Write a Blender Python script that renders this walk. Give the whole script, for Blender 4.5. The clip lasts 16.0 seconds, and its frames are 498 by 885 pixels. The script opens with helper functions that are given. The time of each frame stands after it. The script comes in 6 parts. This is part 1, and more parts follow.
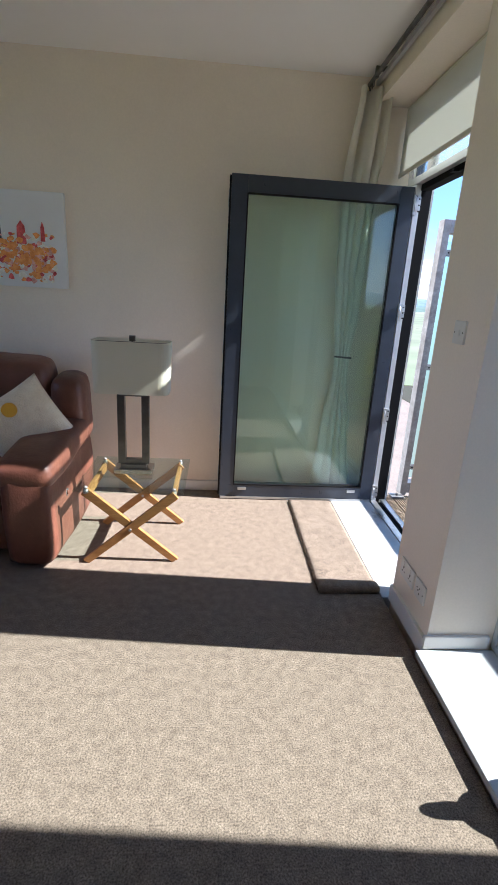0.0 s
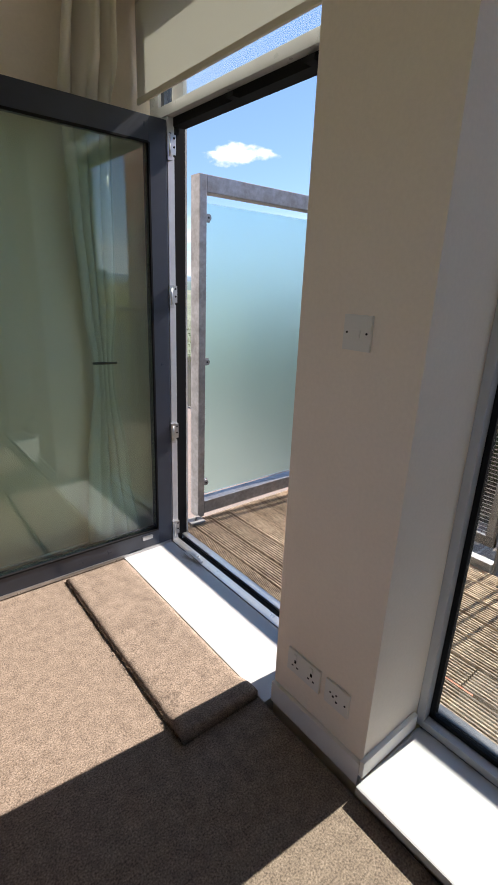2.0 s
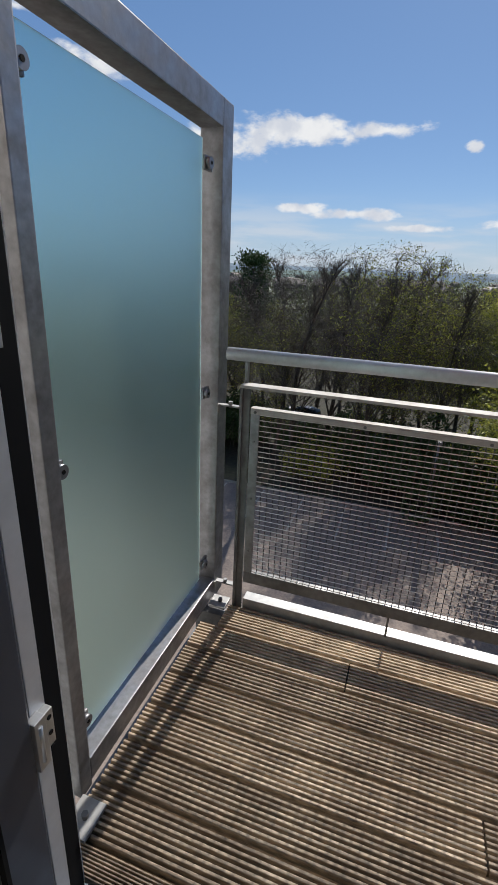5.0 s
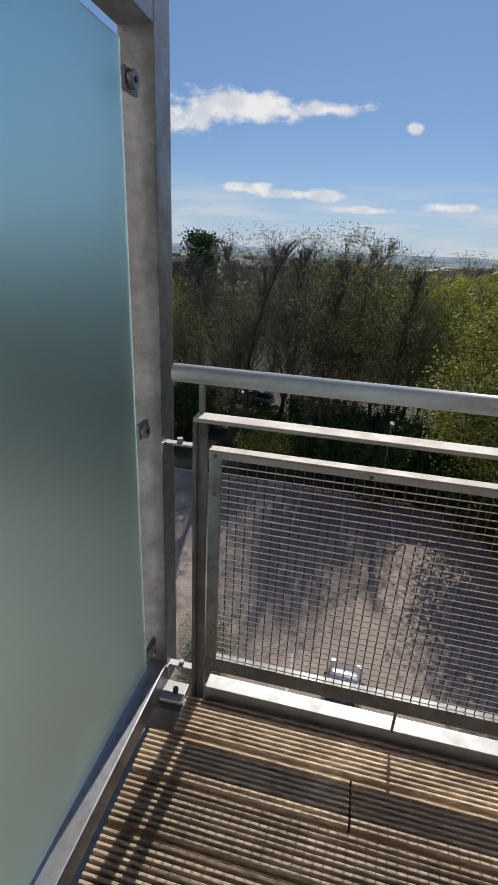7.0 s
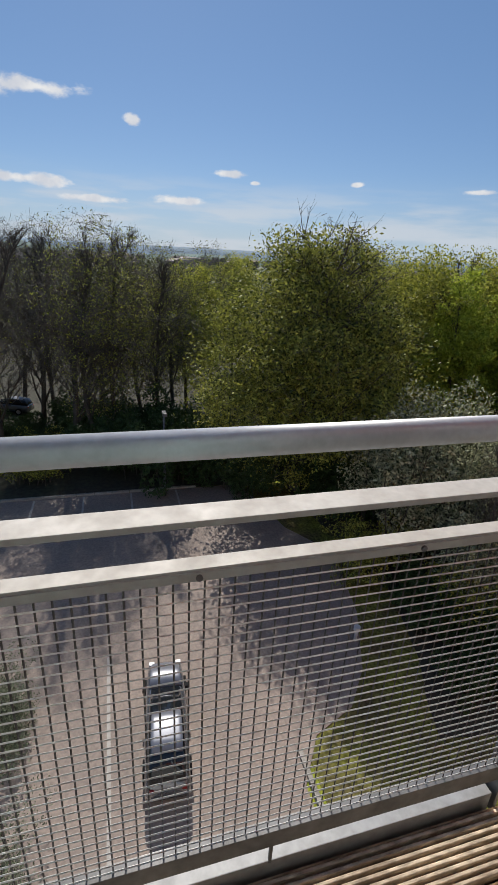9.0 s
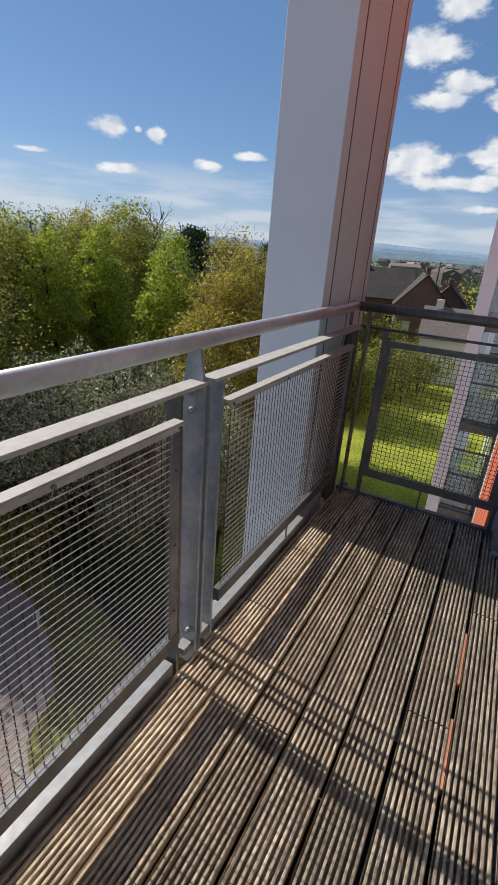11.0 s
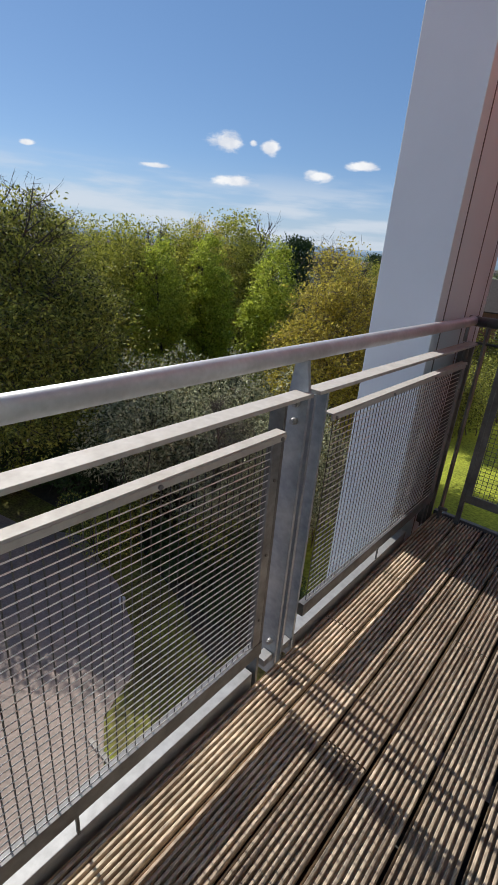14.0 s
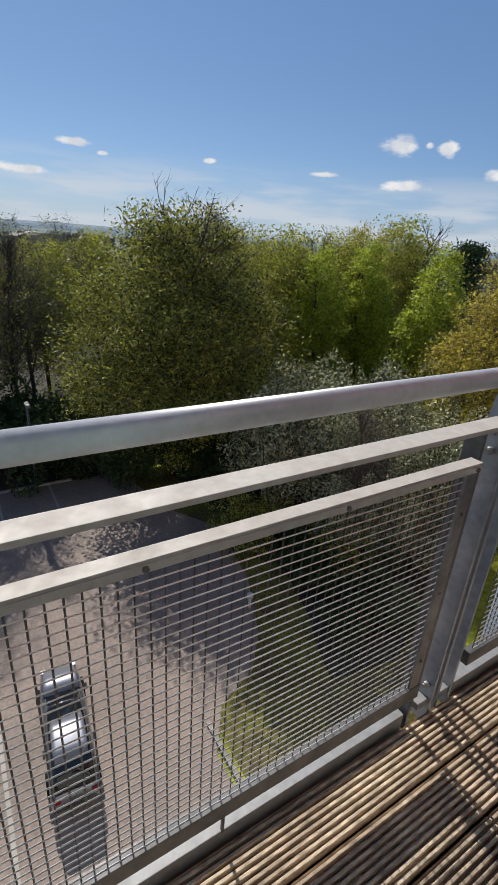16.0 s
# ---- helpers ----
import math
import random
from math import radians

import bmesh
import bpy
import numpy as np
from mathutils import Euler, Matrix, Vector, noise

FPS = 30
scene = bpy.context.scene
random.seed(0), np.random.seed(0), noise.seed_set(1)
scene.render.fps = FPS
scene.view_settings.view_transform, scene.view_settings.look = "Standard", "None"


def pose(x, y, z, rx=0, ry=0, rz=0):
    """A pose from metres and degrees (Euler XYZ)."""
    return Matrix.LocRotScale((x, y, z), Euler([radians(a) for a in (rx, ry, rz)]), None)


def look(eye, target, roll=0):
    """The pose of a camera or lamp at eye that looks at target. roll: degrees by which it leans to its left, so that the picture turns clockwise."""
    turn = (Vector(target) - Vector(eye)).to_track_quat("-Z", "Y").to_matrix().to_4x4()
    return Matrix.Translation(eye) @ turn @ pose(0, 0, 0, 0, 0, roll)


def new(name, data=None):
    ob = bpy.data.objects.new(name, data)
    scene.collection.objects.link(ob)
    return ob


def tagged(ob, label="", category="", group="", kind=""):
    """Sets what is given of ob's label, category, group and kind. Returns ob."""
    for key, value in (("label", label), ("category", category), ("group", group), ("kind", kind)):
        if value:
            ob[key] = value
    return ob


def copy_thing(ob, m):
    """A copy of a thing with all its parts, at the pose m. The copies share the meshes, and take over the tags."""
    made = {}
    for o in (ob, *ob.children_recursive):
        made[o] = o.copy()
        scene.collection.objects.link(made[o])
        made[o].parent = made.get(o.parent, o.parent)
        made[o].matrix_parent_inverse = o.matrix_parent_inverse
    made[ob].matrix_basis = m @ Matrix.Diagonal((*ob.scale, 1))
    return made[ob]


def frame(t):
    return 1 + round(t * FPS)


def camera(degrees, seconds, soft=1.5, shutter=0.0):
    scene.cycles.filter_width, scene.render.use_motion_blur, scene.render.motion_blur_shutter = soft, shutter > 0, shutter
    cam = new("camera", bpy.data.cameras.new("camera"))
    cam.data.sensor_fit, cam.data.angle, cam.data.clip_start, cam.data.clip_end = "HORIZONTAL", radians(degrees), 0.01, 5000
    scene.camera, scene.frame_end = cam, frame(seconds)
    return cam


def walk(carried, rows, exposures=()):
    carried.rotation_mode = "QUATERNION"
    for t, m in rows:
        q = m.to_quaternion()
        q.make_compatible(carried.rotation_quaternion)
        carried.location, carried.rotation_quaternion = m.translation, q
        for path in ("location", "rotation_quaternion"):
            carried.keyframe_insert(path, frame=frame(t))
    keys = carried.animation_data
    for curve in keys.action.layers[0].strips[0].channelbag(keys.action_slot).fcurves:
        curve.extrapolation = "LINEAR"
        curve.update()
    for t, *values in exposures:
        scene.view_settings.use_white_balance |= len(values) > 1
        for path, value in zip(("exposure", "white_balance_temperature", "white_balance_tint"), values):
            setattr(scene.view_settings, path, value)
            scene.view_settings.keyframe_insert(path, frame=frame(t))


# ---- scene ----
cam = camera(55.7, 16.0, soft=1.15)

# The path: seconds, eye, target, roll.
PATH = [
    (0, (-1.185, -3.141, 1.413), (-1.034, -1.238, 0.818), 3.4),
    (0.5, (-1.184, -2.943, 1.375), (-0.703, -1.098, 0.77), 3.4),
    (1, (-1.165, -2.68, 1.383), (-0.396, -0.933, 0.784), 3.1),
    (1.5, (-1.219, -2.378, 1.418), (-0.195, -0.78, 0.788), 3.0),
    (2, (-1.222, -2.116, 1.423), (-0.01, -0.655, 0.793), 2.3),
    (2.5, (-1.15, -1.794, 1.419), (0.208, -0.469, 0.788), 1.9),
    (3, (-1.06, -1.5, 1.42), (0.419, -0.314, 0.782), 1.8),
    (3.5, (-0.963, -1.179, 1.434), (0.626, -0.144, 0.799), 1.9),
    (4, (-0.798, -0.926, 1.423), (0.878, -0.041, 0.784), 2.0),
    (4.5, (-0.64, -0.712, 1.446), (1.104, 0.024, 0.8), 2.2),
    (4.7, (-0.564, -0.615, 1.436), (1.202, 0.054, 0.779), 2.4),
    (6.8, (0.074, -0.306, 1.455), (1.877, 0.075, 0.678), 3.5),
    (7, (0.087, -0.306, 1.441), (1.903, 0.082, 0.699), 3.0),
    (7.5, (0.204, -0.274, 1.402), (2.039, 0.033, 0.668), 3.2),
    (8, (0.455, -0.262, 1.4), (2.317, -0.132, 0.682), 3.1),
    (8.5, (0.546, -0.278, 1.411), (2.408, -0.443, 0.699), 3.1),
    (9, (0.609, -0.275, 1.405), (2.393, -0.809, 0.675), 3.1),
    (9.5, (0.619, -0.255, 1.393), (2.222, -1.187, 0.642), 3.2),
    (10, (0.588, -0.246, 1.392), (1.943, -1.501, 0.627), 3.6),
    (12.3, (0.477, -0.272, 1.389), (0.999, -2.048, 0.632), 5.0),
    (12.5, (0.478, -0.274, 1.388), (1.029, -2.041, 0.63), 4.9),
    (13, (0.504, -0.28, 1.388), (1.203, -1.992, 0.627), 4.9),
    (13.5, (0.52, -0.264, 1.39), (1.432, -1.873, 0.629), 4.7),
    (14, (0.554, -0.25, 1.392), (1.715, -1.689, 0.629), 4.8),
    (14.5, (0.569, -0.224, 1.386), (1.951, -1.459, 0.635), 4.5),
    (15, (0.61, -0.204, 1.395), (2.123, -1.26, 0.623), 4.3),
    (15.5, (0.641, -0.179, 1.384), (2.219, -1.138, 0.617), 4.3),
    (16, (0.655, -0.193, 1.393), (2.204, -1.192, 0.615), 3.9),
]
EXPOSURES = [(0.0, 1.98, 5900, 12), (0.6, 1.79, 6100, 12), (1.5, 1.6, 6400, 14), (2.5, 1.27, 7000, 17), (3.0, 1.03, 6900, 14), (3.5, 0.5, 6700, 11), (4.5, 0.28, 6450, 10), (7.0, 0.22, 6600, 10), (10.0, 0.25, 6550, 10), (12.5, 0.48, 6450, 10), (14.5, 0.37, 6500, 10), (16.0, 0.25, 6550, 10)]
walk(cam, [(t, look(e, a, r)) for t, e, a, r in PATH], EXPOSURES)

# ---- world, sun ----
SUN_EL, SUN_AZ = 40.0, -4.5      # degrees; azimuth from +x towards +y
SKY, SUNPOWER = 0.076, 5.0

# compass angle from +x, elevation, half width, half height (degrees)
CLOUDS = [(33, 17.3, 5.5, 1.5), (38, 17.2, 2.5, 0.8), (31, 12.6, 4.5, 1.3), (23, 12.8, 7.5, 1.9), (14, 14.2, 7.5, 2.0), (5, 14.3, 4.5, 0.9),
          (41, 21.5, 1.8, 0.5), (-3.9, 12.7, 1.0, 0.7), (13, 7.2, 3.5, 0.7), (7, 6.8, 5.5, 0.8), (0.5, 5.5, 4, 0.5), (-8.6, 5.9, 3.4, 0.6),
          (-13.6, 8.7, 2.2, 0.55), (-16.5, 8.0, 0.7, 0.3), (-26, 8.0, 0.8, 0.3), (-45.7, 10.3, 2.5, 1.2), (-50.2, 10.1, 1.3, 0.9), (-48.3, 10.4, 0.6, 0.5),
          (-55.4, 7.9, 1.8, 0.8), (-46.5, 6.7, 2.8, 0.7), (-38, 7.5, 1.8, 0.4), (-60, 9.0, 1.8, 0.6), (-78.5, 18.5, 2.6, 1.4), (-76.0, 15.8, 4.2, 2.0),
          (-79.5, 13.2, 3.0, 1.2), (-78, 11.9, 3.2, 1.1), (-84.3, 12.0, 3.2, 1.0), (-77, 7.0, 5.5, 1.8), (-86, 7.6, 5.5, 1.9), (-81, 5.3, 7, 0.9),
          (-84, 3.0, 2.0, 0.5), (-91, 17, 2.5, 2.2), (-100, 14, 6, 2), (52, 15, 4, 1.2), (75, 18, 7, 2), (110, 22, 9, 3), (-120, 20, 8, 2.5)]


def build_world():
    w = bpy.data.worlds.new("world")
    scene.world = w
    w.use_nodes = True
    n, l = w.node_tree.nodes, w.node_tree.links
    n.clear()

    def math_node(op, a, b=None, c=None):
        m = n.new("ShaderNodeMath")
        m.operation = op
        for k, v in enumerate((a, b, c)):
            if v is None:
                continue
            if isinstance(v, (int, float)):
                m.inputs[k].default_value = v
            else:
                l.new(v, m.inputs[k])
        return m.outputs[0]

    def ramp(v, lo, hi, a=0.0, b=1.0, smooth=True):
        m = n.new("ShaderNodeMapRange")
        m.interpolation_type = "SMOOTHSTEP" if smooth else "LINEAR"
        m.inputs[1].default_value, m.inputs[2].default_value = lo, hi
        m.inputs[3].default_value, m.inputs[4].default_value = a, b
        l.new(v, m.inputs[0])
        return m.outputs[0]

    def mixed(f, a, b):
        m = n.new("ShaderNodeMix")
        m.data_type = "RGBA"
        l.new(f, m.inputs[0])
        for k, v in ((6, a), (7, b)):
            if isinstance(v, tuple):
                m.inputs[k].default_value = v
            else:
                l.new(v, m.inputs[k])
        return m.outputs[2]

    out, bg, sky = n.new("ShaderNodeOutputWorld"), n.new("ShaderNodeBackground"), n.new("ShaderNodeTexSky")
    sky.sky_type, sky.sun_disc = "NISHITA", False
    sky.sun_elevation, sky.sun_rotation = radians(SUN_EL), radians(90 - SUN_AZ)
    sky.dust_density, sky.air_density, sky.ozone_density = 0.1, 0.85, 3.0
    tc, sep = n.new("ShaderNodeTexCoord"), n.new("ShaderNodeSeparateXYZ")
    l.new(tc.outputs["Generated"], sep.inputs[0])
    x, y, z = sep.outputs
    az = math_node("MULTIPLY", math_node("ARCTAN2", y, x), 57.2958)
    el = math_node("MULTIPLY", math_node("ARCSINE", z), 57.2958)
    comb = n.new("ShaderNodeCombineXYZ")
    l.new(az, comb.inputs[0])
    l.new(el, comb.inputs[1])
    warp = n.new("ShaderNodeTexNoise")
    warp.inputs["Scale"].default_value, warp.inputs["Detail"].default_value, warp.inputs["Roughness"].default_value = 0.55, 8, 0.6
    st = n.new("ShaderNodeMapping")
    st.inputs["Scale"].default_value = (0.55, 1.0, 1.0)
    l.new(comb.outputs[0], st.inputs[0])
    l.new(st.outputs[0], warp.inputs["Vector"])
    cover = None
    for a, e, wd, ht in CLOUDS:
        a, e = (a + 0.7, e - (2.0 if a > 45 else 1.0 if a > 35 else -0.3 if a > 28 else 0.6)) if a > -20 else ((a - 0.6, e - 0.4) if a > -70 else (a - 0.8, e + 2.0))
        wd, ht = wd * 0.92, ht * 0.85
        mp = n.new("ShaderNodeMapping")
        mp.vector_type = "POINT"
        mp.inputs["Location"].default_value = (-a / wd, -e / ht, 0)
        mp.inputs["Scale"].default_value = (1 / wd, 1 / ht, 1)
        l.new(comb.outputs[0], mp.inputs[0])
        ln = n.new("ShaderNodeVectorMath")
        ln.operation = "LENGTH"
        l.new(mp.outputs[0], ln.inputs[0])
        v = math_node("SUBTRACT", 1.0, ln.outputs["Value"])
        cover = v if cover is None else math_node("MAXIMUM", cover, v)
    dens = math_node("ADD", math_node("MAXIMUM", cover, -1.2), math_node("MULTIPLY", math_node("SUBTRACT", warp.outputs[0], 0.47), 2.3))
    cum = ramp(dens, 0.02, 0.62)
    # thin streaks low over the horizon
    streak = n.new("ShaderNodeTexNoise")
    streak.inputs["Scale"].default_value, streak.inputs["Detail"].default_value = 0.5, 6
    sm = n.new("ShaderNodeMapping")
    sm.inputs["Scale"].default_value = (0.16, 1.1, 1)
    l.new(comb.outputs[0], sm.inputs[0])
    l.new(sm.outputs[0], streak.inputs["Vector"])
    low = math_node("MULTIPLY", ramp(streak.outputs[0], 0.42, 0.62), math_node("MULTIPLY", ramp(el, 8.5, 3.5), 0.75))
    haze = ramp(el, 9.0, -0.5, 0.0, 0.62)
    shade = n.new("ShaderNodeTexNoise")
    shade.inputs["Scale"].default_value, shade.inputs["Detail"].default_value = 0.4, 4
    l.new(comb.outputs[0], shade.inputs["Vector"])
    white = mixed(ramp(shade.outputs[0], 0.35, 0.65), (6.8, 7.2, 8.0, 1), (9.2, 9.3, 9.4, 1))
    deep = mixed(math_node("ADD", 0.42, 0.0), sky.outputs[0], (1.25, 2.85, 6.0, 1))
    c = mixed(haze, deep, (4.6, 5.6, 7.0, 1))
    c = mixed(low, c, (6.6, 7.2, 8.0, 1))
    c = mixed(cum, c, white)
    l.new(c, bg.inputs[0])
    bg.inputs["Strength"].default_value = SKY
    l.new(bg.outputs[0], out.inputs[0])


build_world()
sun_data = bpy.data.lights.new("sun", "SUN")
sun_data.energy, sun_data.angle, sun_data.color = SUNPOWER, radians(0.5), (1.0, 0.95, 0.87)
sun = new("sun", sun_data)
sa, se = radians(SUN_AZ), radians(SUN_EL)
TO_SUN = Vector((math.cos(se) * math.cos(sa), math.cos(se) * math.sin(sa), math.sin(se)))
sun.matrix_world = look(TO_SUN * 30, (0, 0, 0))

# ---- materials ----
MATS = {}


def mat(name, color=(0.5, 0.5, 0.5), rough=0.5, metal=0.0, var=0.0, scale=8.0, color2=None, bump=0.0,
        bump_scale=60.0, grain=0.0, grain_scale=200.0, coat=0.0, stretch=(1, 1, 1), object_random=0.0, rough_var=0.0, spec=0.5):
    """A painted, worn or grained surface: two scales of noise in colour and roughness, and fine relief."""
    if name in MATS:
        return MATS[name]
    m = bpy.data.materials.new(name)
    m.use_nodes = True
    nt = m.node_tree
    n, l = nt.nodes, nt.links
    b = n["Principled BSDF"]
    b.inputs["Roughness"].default_value = rough
    b.inputs["Metallic"].default_value = metal
    b.inputs["Coat Weight"].default_value = coat
    b.inputs["Specular IOR Level"].default_value = spec
    b.inputs["Base Color"].default_value = (*color, 1)
    tc = n.new("ShaderNodeTexCoord")
    mp = n.new("ShaderNodeMapping")
    mp.inputs["Scale"].default_value = stretch
    l.new(tc.outputs["Object"], mp.inputs[0])
    c2 = color2 or tuple(min(1, c * (1 - var)) for c in color)
    big = n.new("ShaderNodeTexNoise")
    big.inputs["Scale"].default_value = scale
    big.inputs["Detail"].default_value = 6
    big.inputs["Roughness"].default_value = 0.65
    l.new(mp.outputs[0], big.inputs["Vector"])
    col = None
    if var or color2:
        ramp = n.new("ShaderNodeMapRange")
        ramp.inputs[1].default_value, ramp.inputs[2].default_value = 0.35, 0.68
        l.new(big.outputs[0], ramp.inputs[0])
        mix = n.new("ShaderNodeMix")
        mix.data_type = "RGBA"
        mix.inputs[6].default_value, mix.inputs[7].default_value = (*color, 1), (*c2, 1)
        l.new(ramp.outputs[0], mix.inputs[0])
        col = mix.outputs[2]
    if grain:
        g = n.new("ShaderNodeTexNoise")
        g.inputs["Scale"].default_value = grain_scale
        g.inputs["Detail"].default_value = 3
        l.new(mp.outputs[0], g.inputs["Vector"])
        r = n.new("ShaderNodeMapRange")
        r.inputs[1].default_value, r.inputs[2].default_value = 0.3, 0.7
        r.inputs[3].default_value, r.inputs[4].default_value = 1 - grain, 1 + grain
        l.new(g.outputs[0], r.inputs[0])
        mul = n.new("ShaderNodeVectorMath")
        mul.operation = "SCALE"
        if col:
            l.new(col, mul.inputs[0])
        else:
            mul.inputs[0].default_value = color
        l.new(r.outputs[0], mul.inputs["Scale"])
        col = mul.outputs[0]
    if object_random:
        oi = n.new("ShaderNodeObjectInfo")
        r = n.new("ShaderNodeMapRange")
        r.inputs[3].default_value, r.inputs[4].default_value = 1 - object_random, 1 + object_random
        l.new(oi.outputs["Random"], r.inputs[0])
        mul = n.new("ShaderNodeVectorMath")
        mul.operation = "SCALE"
        if col:
            l.new(col, mul.inputs[0])
        else:
            mul.inputs[0].default_value = color
        l.new(r.outputs[0], mul.inputs["Scale"])
        col = mul.outputs[0]
    if col:
        l.new(col, b.inputs["Base Color"])
    if rough_var:
        r = n.new("ShaderNodeMapRange")
        r.inputs[1].default_value, r.inputs[2].default_value = 0.3, 0.7
        r.inputs[3].default_value, r.inputs[4].default_value = max(0, rough - rough_var), min(1, rough + rough_var)
        l.new(big.outputs[0], r.inputs[0])
        l.new(r.outputs[0], b.inputs["Roughness"])
    if bump:
        t = n.new("ShaderNodeTexNoise")
        t.inputs["Scale"].default_value = bump_scale
        t.inputs["Detail"].default_value = 4
        l.new(mp.outputs[0], t.inputs["Vector"])
        bp = n.new("ShaderNodeBump")
        bp.inputs["Strength"].default_value = bump
        bp.inputs["Distance"].default_value = 0.004
        l.new(t.outputs[0], bp.inputs["Height"])
        l.new(bp.outputs[0], b.inputs["Normal"])
    MATS[name] = m
    return m


def glass(name, color=(1, 1, 1), rough=0.0, trans=1.0):
    if name in MATS:
        return MATS[name]
    m = bpy.data.materials.new(name)
    m.use_nodes = True
    b = m.node_tree.nodes["Principled BSDF"]
    b.inputs["Base Color"].default_value = (*color, 1)
    b.inputs["Roughness"].default_value = rough
    b.inputs["Transmission Weight"].default_value = trans
    b.inputs["IOR"].default_value = 1.45
    MATS[name] = m
    return m


def sheet_glass(name, color, base=0.05):
    """Flat sheet glass: lets light straight through, tinted, and mirrors most at a slant."""
    if name in MATS:
        return MATS[name]
    m = bpy.data.materials.new(name)
    m.use_nodes = True
    n, l = m.node_tree.nodes, m.node_tree.links
    n.remove(n["Principled BSDF"])
    tr, gl, lw, mix = n.new("ShaderNodeBsdfTransparent"), n.new("ShaderNodeBsdfGlossy"), n.new("ShaderNodeLayerWeight"), n.new("ShaderNodeMixShader")
    pw, fr = n.new("ShaderNodeMath"), n.new("ShaderNodeMapRange")
    pw.operation = "POWER"
    pw.inputs[1].default_value = 4.0
    lw.inputs[0].default_value = 0.5
    l.new(lw.outputs["Facing"], pw.inputs[0])
    fr.inputs[3].default_value, fr.inputs[4].default_value = base, 1.0
    l.new(pw.outputs[0], fr.inputs[0])
    tr.inputs[0].default_value = (*color, 1)
    gl.inputs["Roughness"].default_value = 0.0
    l.new(fr.outputs[0], mix.inputs[0])
    l.new(tr.outputs[0], mix.inputs[1])
    l.new(gl.outputs[0], mix.inputs[2])
    l.new(mix.outputs[0], n["Material Output"].inputs[0])
    MATS[name] = m
    return m


M_WALL = mat("wall_paint", (0.86, 0.765, 0.65), 0.7, var=0.05, scale=2, bump=0.12, bump_scale=220, grain=0.02, grain_scale=90)
M_CEIL = mat("ceiling_paint", (0.9, 0.885, 0.85), 0.8, var=0.03, scale=1.5, bump=0.08, bump_scale=200)
M_WHITE = mat("white_gloss_paint", (0.45, 0.455, 0.46), 0.32, var=0.05, scale=6, rough_var=0.08, bump=0.05, bump_scale=30)
M_FRAME = mat("anthracite_coating", (0.04, 0.05, 0.072), 0.32, var=0.15, scale=12, rough_var=0.06, bump=0.04, bump_scale=300)
M_BLACK = mat("rubber_gasket", (0.009, 0.009, 0.01), 0.8, var=0.2, spec=0.15)
M_ALU = mat("mill_aluminium", (0.55, 0.56, 0.57), 0.35, 0.9, var=0.2, scale=15, rough_var=0.1)
M_STEEL = mat("galvanised_steel", (0.28, 0.285, 0.305), 0.4, 0.7, color2=(0.17, 0.165, 0.172), scale=9, rough_var=0.12, grain=0.12, grain_scale=45, bump=0.1, bump_scale=40)
M_RAIL = mat("painted_handrail", (0.50, 0.51, 0.54), 0.4, 0.3, color2=(0.36, 0.36, 0.38), scale=5, rough_var=0.1, grain=0.06, grain_scale=60)
M_DECK = mat("weathered_decking", (0.50, 0.41, 0.305), 0.75, color2=(0.215, 0.16, 0.115), scale=11, stretch=(1, 0.25, 1), grain=0.45, grain_scale=90, bump=0.5, bump_scale=130, object_random=0.22, spec=0.3)
M_CARPET = mat("beige_carpet", (0.232, 0.183, 0.143), 0.95, color2=(0.155, 0.12, 0.093), scale=26, grain=0.5, grain_scale=185, bump=0.3, bump_scale=260, spec=0.2)
M_UNDER = mat("carpet_backing", (0.12, 0.08, 0.05), 0.95, var=0.3, grain=0.3)
M_CLEAR = sheet_glass("clear_glass", (0.93, 0.965, 0.955), 0.045)
M_RENDER = mat("white_render", (0.55, 0.54, 0.52), 0.85, spec=0.1, var=0.1, scale=2, bump=0.4, bump_scale=150, grain=0.05)
M_FIN = mat("fin_cladding", (0.68, 0.75, 0.84), 0.5, 0.0, spec=0.3, var=0.06, scale=1.5, rough_var=0.05)
M_MATT = mat("matt_grey_cladding", (0.013, 0.014, 0.017), 0.85, spec=0.03, var=0.15, scale=3)
M_RED = mat("terracotta_cladding", (0.45, 0.13, 0.075), 0.9, spec=0.05, color2=(0.38, 0.10, 0.055), scale=4, grain=0.1, grain_scale=80)
M_LEATHER = mat("brown_leather", (0.175, 0.066, 0.042), 0.42, color2=(0.11, 0.04, 0.027), scale=5, bump=0.4, bump_scale=70, rough_var=0.1)
M_GRASS = mat("grass", (0.26, 0.29, 0.035), 0.95, spec=0.1, color2=(0.16, 0.185, 0.028), scale=0.35, grain=0.4, grain_scale=6)
M_ASPHALT = mat("tarmac", (0.24, 0.19, 0.16), 0.85, color2=(0.185, 0.15, 0.13), scale=0.4, grain=0.2, grain_scale=12)


# ---- mesh helpers ----
def box(bm, x0, x1, y0, y1, z0, z1, bev=0.0):
    """One cuboid, with bevelled edges if asked."""
    vs = [bm.verts.new((x, y, z)) for x in (x0, x1) for y in (y0, y1) for z in (z0, z1)]
    fs = [bm.faces.new([vs[i] for i in q]) for q in ((0, 1, 3, 2), (4, 6, 7, 5), (0, 4, 5, 1), (2, 3, 7, 6), (0, 2, 6, 4), (1, 5, 7, 3))]
    if bev:
        es = list({e for f in fs for e in f.edges})
        bmesh.ops.bevel(bm, geom=es, offset=bev, segments=2, profile=0.7, affect="EDGES")
    return vs


